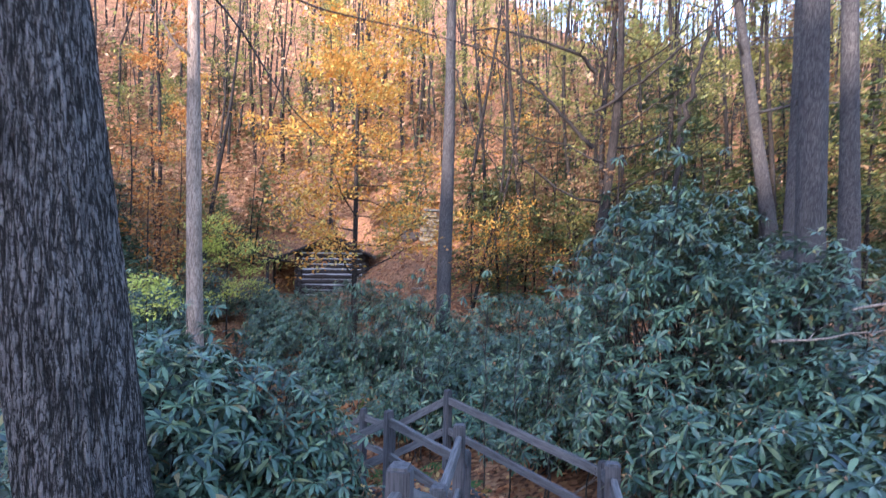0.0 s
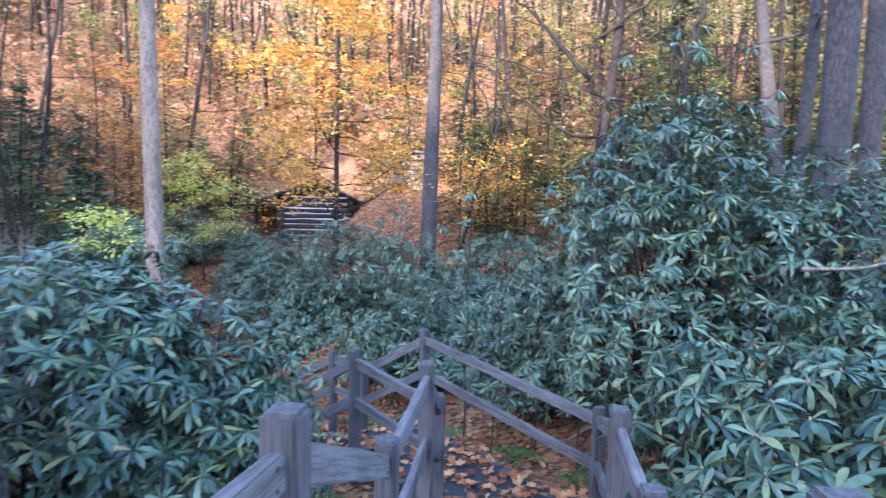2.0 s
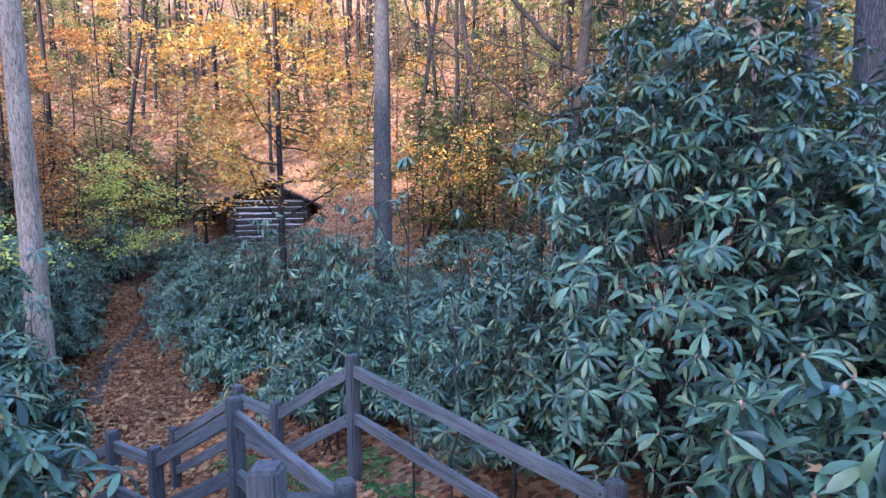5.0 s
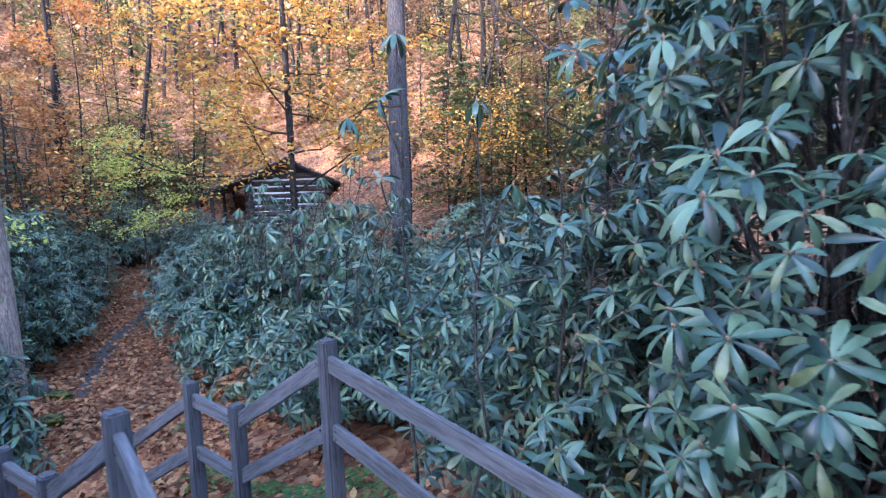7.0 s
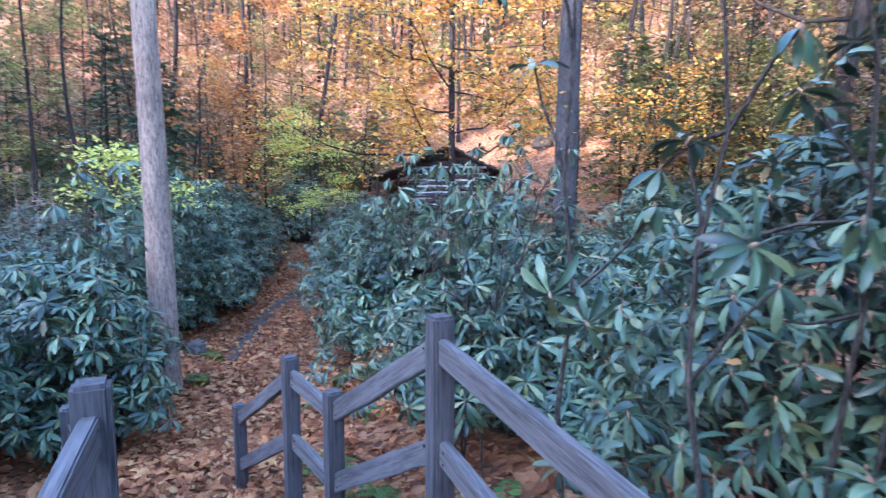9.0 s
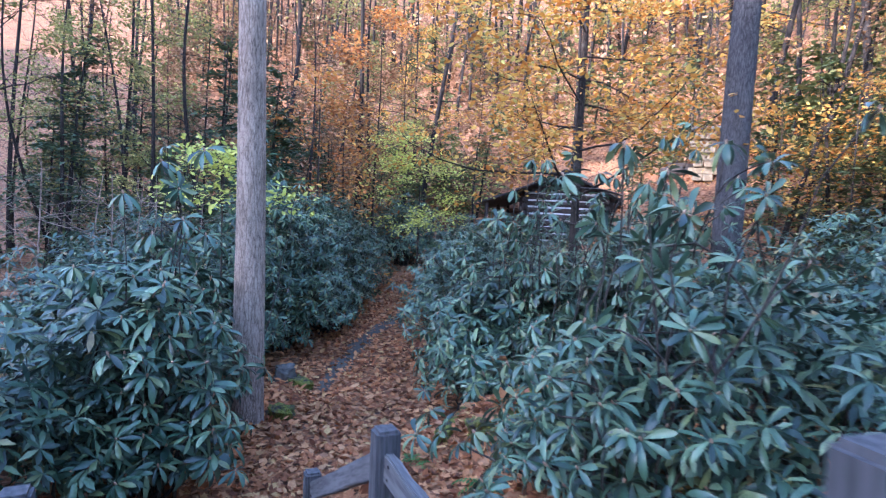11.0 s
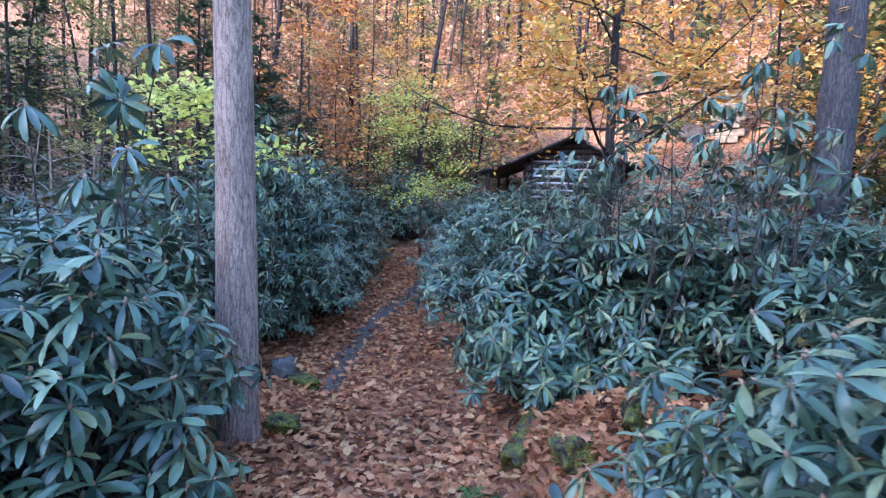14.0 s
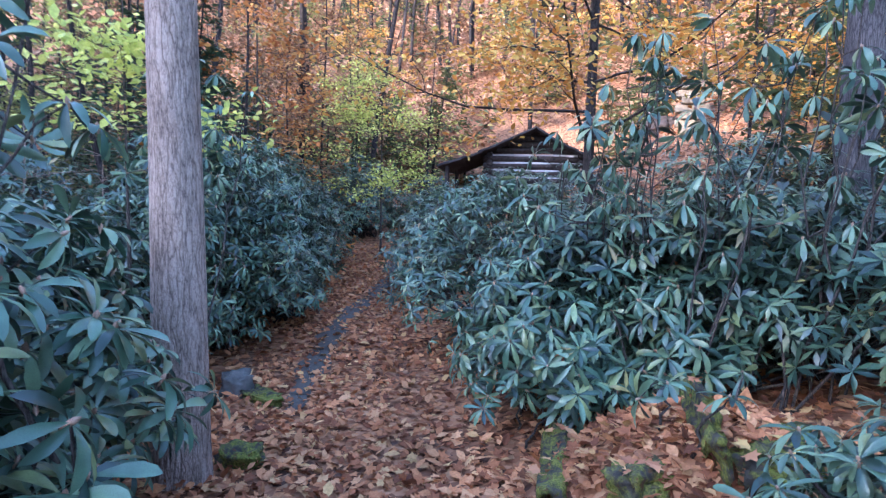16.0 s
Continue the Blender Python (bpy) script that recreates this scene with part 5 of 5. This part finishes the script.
def fern(x, y, size, seed):
    """A clump of arching fronds with paired leaflets."""
    rng = np.random.default_rng(seed)
    ob = thing("fern", (x, y, on_land(x, y)), "small green fern growing through fallen leaves", "fern", "ferns by the stairs")
    for k in range(8):
        a = 2 * math.pi * k / 8 + rng.uniform(-0.3, 0.3)
        ln = size * rng.uniform(0.7, 1.1)
        pts = [Vector((math.cos(a) * ln * t, math.sin(a) * ln * t, ln * (1.1 * t - 0.95 * t * t))) for t in np.linspace(0, 1, 9)]
        stem = tube(pts, [0.003] * 8 + [0.001], 3)
        p, up, spin = [], [], []
        leaflets = []
        side = Vector((-math.sin(a), math.cos(a), 0))
        for j in range(2, 9):
            w = ln * 0.26 * (1 - 0.8 * abs(j - 3) / 6)
            for sg in (-1, 1):
                b, tip = pts[j], pts[j] + side * sg * w + (pts[j] - pts[j - 1]) * 0.5 - Vector((0, 0, 0.02))
                along = (pts[j] - pts[j - 1]) * 0.42
                leaflets.append(([b, b.lerp(tip, 0.5) + along, tip, b.lerp(tip, 0.5) - along], [(0, 1, 2), (0, 2, 3)]))
        fr = new("frond", tri_mesh("frond", *joined([stem] + leaflets), FERN))
        fr.parent = ob


for k, (x, y, sz) in enumerate(((-0.1, 8.95, 0.4), (-0.45, 9.3, 0.45), (0.45, 8.5, 0.4), (0.1, 9.5, 0.4), (-0.95, 9.75, 0.35), (1.2, 7.6, 0.35), (-1.55, 10.3, 0.35),
                                (-1.75, 11.7, 0.25), (-2.75, 12.3, 0.22), (1.75, 6.6, 0.35), (-1.6, 7.3, 0.35), (-0.9, 6.5, 0.35))):
    fern(x, y, sz, 200 + k)


def far_woods():
    """The wooded slope behind: thin trunks and drifts of leaves, and brush that hides the ground."""
    rng = np.random.default_rng(5)
    n = 700
    y = 50 + 100 * rng.uniform(0, 1, n) ** 1.2
    x = rng.uniform(-1, 1, n) * (y * 0.95 + 10)
    z = land(x, y)
    pieces = []
    for a, b, c in zip(x, y, z):
        h = rng.uniform(9, 17)
        pieces.append(tube([(a, b, c - 0.5), (a + rng.normal(0, 0.4), b, c + h * 0.5), (a + rng.normal(0, 0.8), b, c + h)], [0.16, 0.11, 0.03], 4))
    ob = new("far_tree_trunks", tri_mesh("far_tree_trunks", *joined(pieces), BARK_FAR, True))
    tagged(ob, "distant grey tree trunks on a sunlit slope", "trees", kind="stuff")
    for name, mat, k, size, words in (("far_tree_crowns", PEACH, 42000, 0.42, "distant orange autumn crowns on a sunlit slope"), ("far_yellow_crowns", OLIVE, 16000, 0.42, "distant olive and yellow crowns on a sunlit slope")):
        i = rng.integers(0, n, k)
        p = np.stack([x[i], y[i], z[i]], 1) + np.stack([rng.normal(0, 1.7, k), rng.normal(0, 1.7, k), rng.uniform(2, 15, k)], 1)
        up = rng.normal(0, 0.5, (k, 3)) + [0, -0.3, 0.8]
        ob = new(name, tri_mesh(name, *scattered(*DIAMOND, aimed(up, rng.uniform(0, 6.28, k), size * rng.uniform(0.6, 1.4, k)), p), mat))
        tagged(ob, words, "trees", kind="stuff")
    for name, mat, shrubs, per, tall, words in (("slope_brush", BROWN, 760, 75, 2.8, "brown leafy brush on the wooded slope"), ("slope_evergreens", HEMLOCK_PALE, 300, 90, 3.4, "olive green evergreen brush on the wooded slope"),
                                                ("slope_saplings", PEACH, 330, 60, 4.0, "peach-leaved saplings on the wooded slope")):
        sy = 34 + 38 * rng.uniform(0, 1, shrubs) ** 1.6
        sx = rng.uniform(-1, 1, shrubs) * (sy * 0.9 + 8)
        keep = (np.hypot(sx + 0.3, sy - 33) > 3.2) & (np.hypot(sx + 7.0, sy - 35) > 5.5)
        sx, sy = sx[keep], sy[keep]
        shrubs = len(sx)
        h = tall * rng.uniform(0.5, 1.2, shrubs)
        i = np.repeat(np.arange(shrubs), per)
        tier = rng.uniform(0, 1, len(i))
        reach = 0.45 * h[i] * (1.05 - tier) * np.sqrt(rng.uniform(0, 1, len(i)))
        a = rng.integers(0, 7, len(i)) * 0.9 + np.floor(tier * 9) * 1.7 + rng.normal(0, 0.22, len(i))
        px_, py_ = sx[i] + reach * np.cos(a), sy[i] + reach * np.sin(a)
        p = np.stack([px_, py_, land(sx, sy)[i] + 0.15 + np.floor(tier * 9) / 9 * h[i] + rng.normal(0, 0.05, len(i)) - 0.15 * reach], 1)
        up = rng.normal(0, 0.4, (len(i), 3)) + [0, 0, 1]
        ob = new(name, tri_mesh(name, *scattered(*DIAMOND, aimed(up, rng.uniform(0, 6.28, len(i)), 0.34 * rng.uniform(0.6, 1.3, len(i))), p), mat))
        tagged(ob, words, "shrubs", kind="stuff")


far_woods()


# ---- fallen leaves ----
def litter():
    rng = np.random.default_rng(17)
    i = rng.integers(8 * 12, 13 * 12, 14000)
    p1 = WAYPTS[i, :2] + rng.normal(0, 1.0, (14000, 2))
    p1 = np.concatenate([p1, np.array([-1.95, 13.1]) + rng.normal(0, 0.75, (3600, 2))])
    strip = np.array([np.array(a) * (1 - q / 8) + np.array(b) * q / 8 for a, b in zip(PAVED, PAVED[1:]) for q in range(8)])
    off = np.sqrt(((p1[:, None] - strip[None]) ** 2).sum(-1).min(1))
    p1 = p1[(off > 0.17) | (rng.uniform(0, 1, len(p1)) < 0.5)]
    p2 = np.stack([rng.uniform(-12, 7, 13000), rng.uniform(1, 25, 13000)], 1)
    p3 = np.stack([rng.uniform(-8, 2, 6000), rng.uniform(26, 34, 6000)], 1)
    for name, p, tpl, lift, size in (("path_leaves", p1[::2], LOBED, 0.05, 0.088), ("path_leaves", p1[1::2], OVAL, 0.055, 0.095), ("forest_leaves", np.concatenate([p2, p3]), OVAL, 0.05, 0.13)):
        k = len(p)
        z = land(p[:, 0], p[:, 1]) + rng.uniform(0.005, lift, k)
        up = rng.normal(0, 0.38, (k, 3)) + [0, 0, 1]
        ob = new(name, tri_mesh(name, *scattered(*tpl, aimed(up, rng.uniform(0, 6.28, k), size * rng.uniform(0.6, 1.25, k)), np.column_stack([p, z])), FALLEN))
        tagged(ob, "fallen tan and brown leaves covering the ground", "leaves", kind="stuff")
    leaf = tri_mesh("fallen_leaf", *LOBED, FALLEN_ONE)
    tops = [ob.matrix_basis @ v.co for ob in LEDGES for v in ob.data.vertices if v.normal.z > 0.6]
    for k in rng.choice(len(tops), 60, replace=False):
        ob = new("fallen_leaf", leaf)
        ob.parent = ground
        t = aimed(np.array([rng.normal(0, 0.3, 3) + [0, 0, 1]]), rng.uniform(0, 6, 1), [0.095 * rng.uniform(0.7, 1.2)])[0]
        ob.matrix_basis = Matrix.Translation(tops[k] + Vector((0, 0, 0.012))) @ Matrix(t.tolist()).to_4x4()
    for _ in range(220):
        k = int(rng.integers(40, 150))
        x, y = WAYPTS[k, :2] + rng.normal(0, 0.45, 2)
        z = on_land(x, y) + 0.045
        for poly, dz in DECKS:
            if inside(poly, x, y):
                z = dz + 0.02
        ob = new("fallen_leaf", leaf)
        ob.parent = ground
        t = aimed(np.array([rng.normal(0, 0.25, 3) + [0, 0, 1]]), rng.uniform(0, 6, 1), [0.095 * rng.uniform(0.7, 1.25)])[0]
        ob.matrix_basis = Matrix.Translation((x, y, z)) @ Matrix(t.tolist()).to_4x4()
    pts = []
    for poly, dz in DECKS:
        xs, ys = [c[0] for c in poly], [c[1] for c in poly]
        n = int(110 * (max(xs) - min(xs)) * (max(ys) - min(ys)))
        for _ in range(n):
            x, y = rng.uniform(min(xs), max(xs)), rng.uniform(min(ys), max(ys))
            if inside(poly, x, y):
                pts.append((x, y, dz + rng.uniform(0.016, 0.05)))
    p = np.array(pts)
    up = rng.normal(0, 0.25, (len(p), 3)) + [0, 0, 1]
    ob = new("stair_leaves", tri_mesh("stair_leaves", *scattered(*LOBED, aimed(up, rng.uniform(0, 6.28, len(p)), 0.10 * rng.uniform(0.6, 1.25, len(p))), p), FALLEN))
    tagged(ob, "fallen tan leaves lying on the stairs", "leaves", kind="stuff")
    for k in rng.choice(len(SPOTS), min(45, len(SPOTS)), replace=False):
        ob = new("caught_leaf", leaf)
        t = aimed(np.array([rng.normal(0, 0.4, 3) + [0, 0, 1]]), rng.uniform(0, 6, 1), [0.08 * rng.uniform(0.7, 1.2)])[0]
        ob.matrix_basis = Matrix.Translation(SPOTS[k]) @ Matrix(t.tolist()).to_4x4()
        tagged(ob, "dry tan maple leaf caught on rhododendron leaves", "leaf", "caught leaves")


def inside(poly, x, y):
    n = len(poly)
    return all((poly[(i + 1) % n][0] - poly[i][0]) * (y - poly[i][1]) - (poly[(i + 1) % n][1] - poly[i][1]) * (x - poly[i][0]) >= 0 for i in range(n))


litter()


def dead_branch(x, y, z, way, length, seed):
    """A bare grey branch with a few side twigs, fallen among the shrubs."""
    rng = np.random.default_rng(seed)
    ob = thing("dead_branch", (x, y, z), "bare grey dead branch caught among rhododendrons", "branch", "dead branches")
    pts = wander((0, 0, 0), way, length, 9, 0.09, rng)
    st = new("stem", tri_mesh("stem", *tube(pts, [0.018 - 0.0017 * k for k in range(10)], 6), BARK_SMOOTH, True))
    st.parent = ob
    for k in (2, 4, 5, 7):
        tw = wander(pts[k], Vector(way) + Vector(rng.normal(0, 0.8, 3)), length * rng.uniform(0.2, 0.4), 4, 0.15, rng)
        t2 = new("twig", tri_mesh("twig", *tube(tw, [0.008, 0.006, 0.005, 0.004, 0.002], 4), BARK_SMOOTH, True))
        t2.parent = ob


for k, (x, y, way, ln, up) in enumerate(((3.3, 5.6, (1, 0.3, 0.25), 1.8, 0.5), (3.9, 6.3, (1, 0.1, 0.12), 2.2, 0.9), (4.4, 7.3, (1, -0.2, 0.2), 2.0, 1.1), (5.0, 8.6, (-0.6, 0.2, 0.5), 1.6, 0.4),
                                       (5.3, 8.9, (0.5, -0.5, 0.6), 1.3, 0.3), (1.9, 6.5, (0.5, 0.5, 0.6), 1.5, 0.1), (1.5, 7.0, (0.7, 0.1, 0.35), 1.4, 0.3), (-4.6, 10.2, (-0.7, 0.4, 0.4), 1.4, 0.1),
                                       (-5.6, 10.9, (-0.5, 0.5, 0.7), 1.5, 0.2), (3.3, 6.0, (1, 0.2, 0.06), 2.0, 1.9), (3.8, 5.6, (1, -0.1, 0.15), 1.8, 1.55), (3.0, 5.3, (1, 0.3, 0.0), 1.6, 1.3),
                                       (4.3, 6.3, (1, 0.1, 0.1), 2.2, 2.0), (4.9, 8.7, (1, -0.3, -0.1), 1.9, 1.2), (3.6, 4.7, (0.8, 0.5, 0.2), 1.5, 1.0))):
    dead_branch(x, y, on_land(x, y) + up, way, ln, 300 + k)
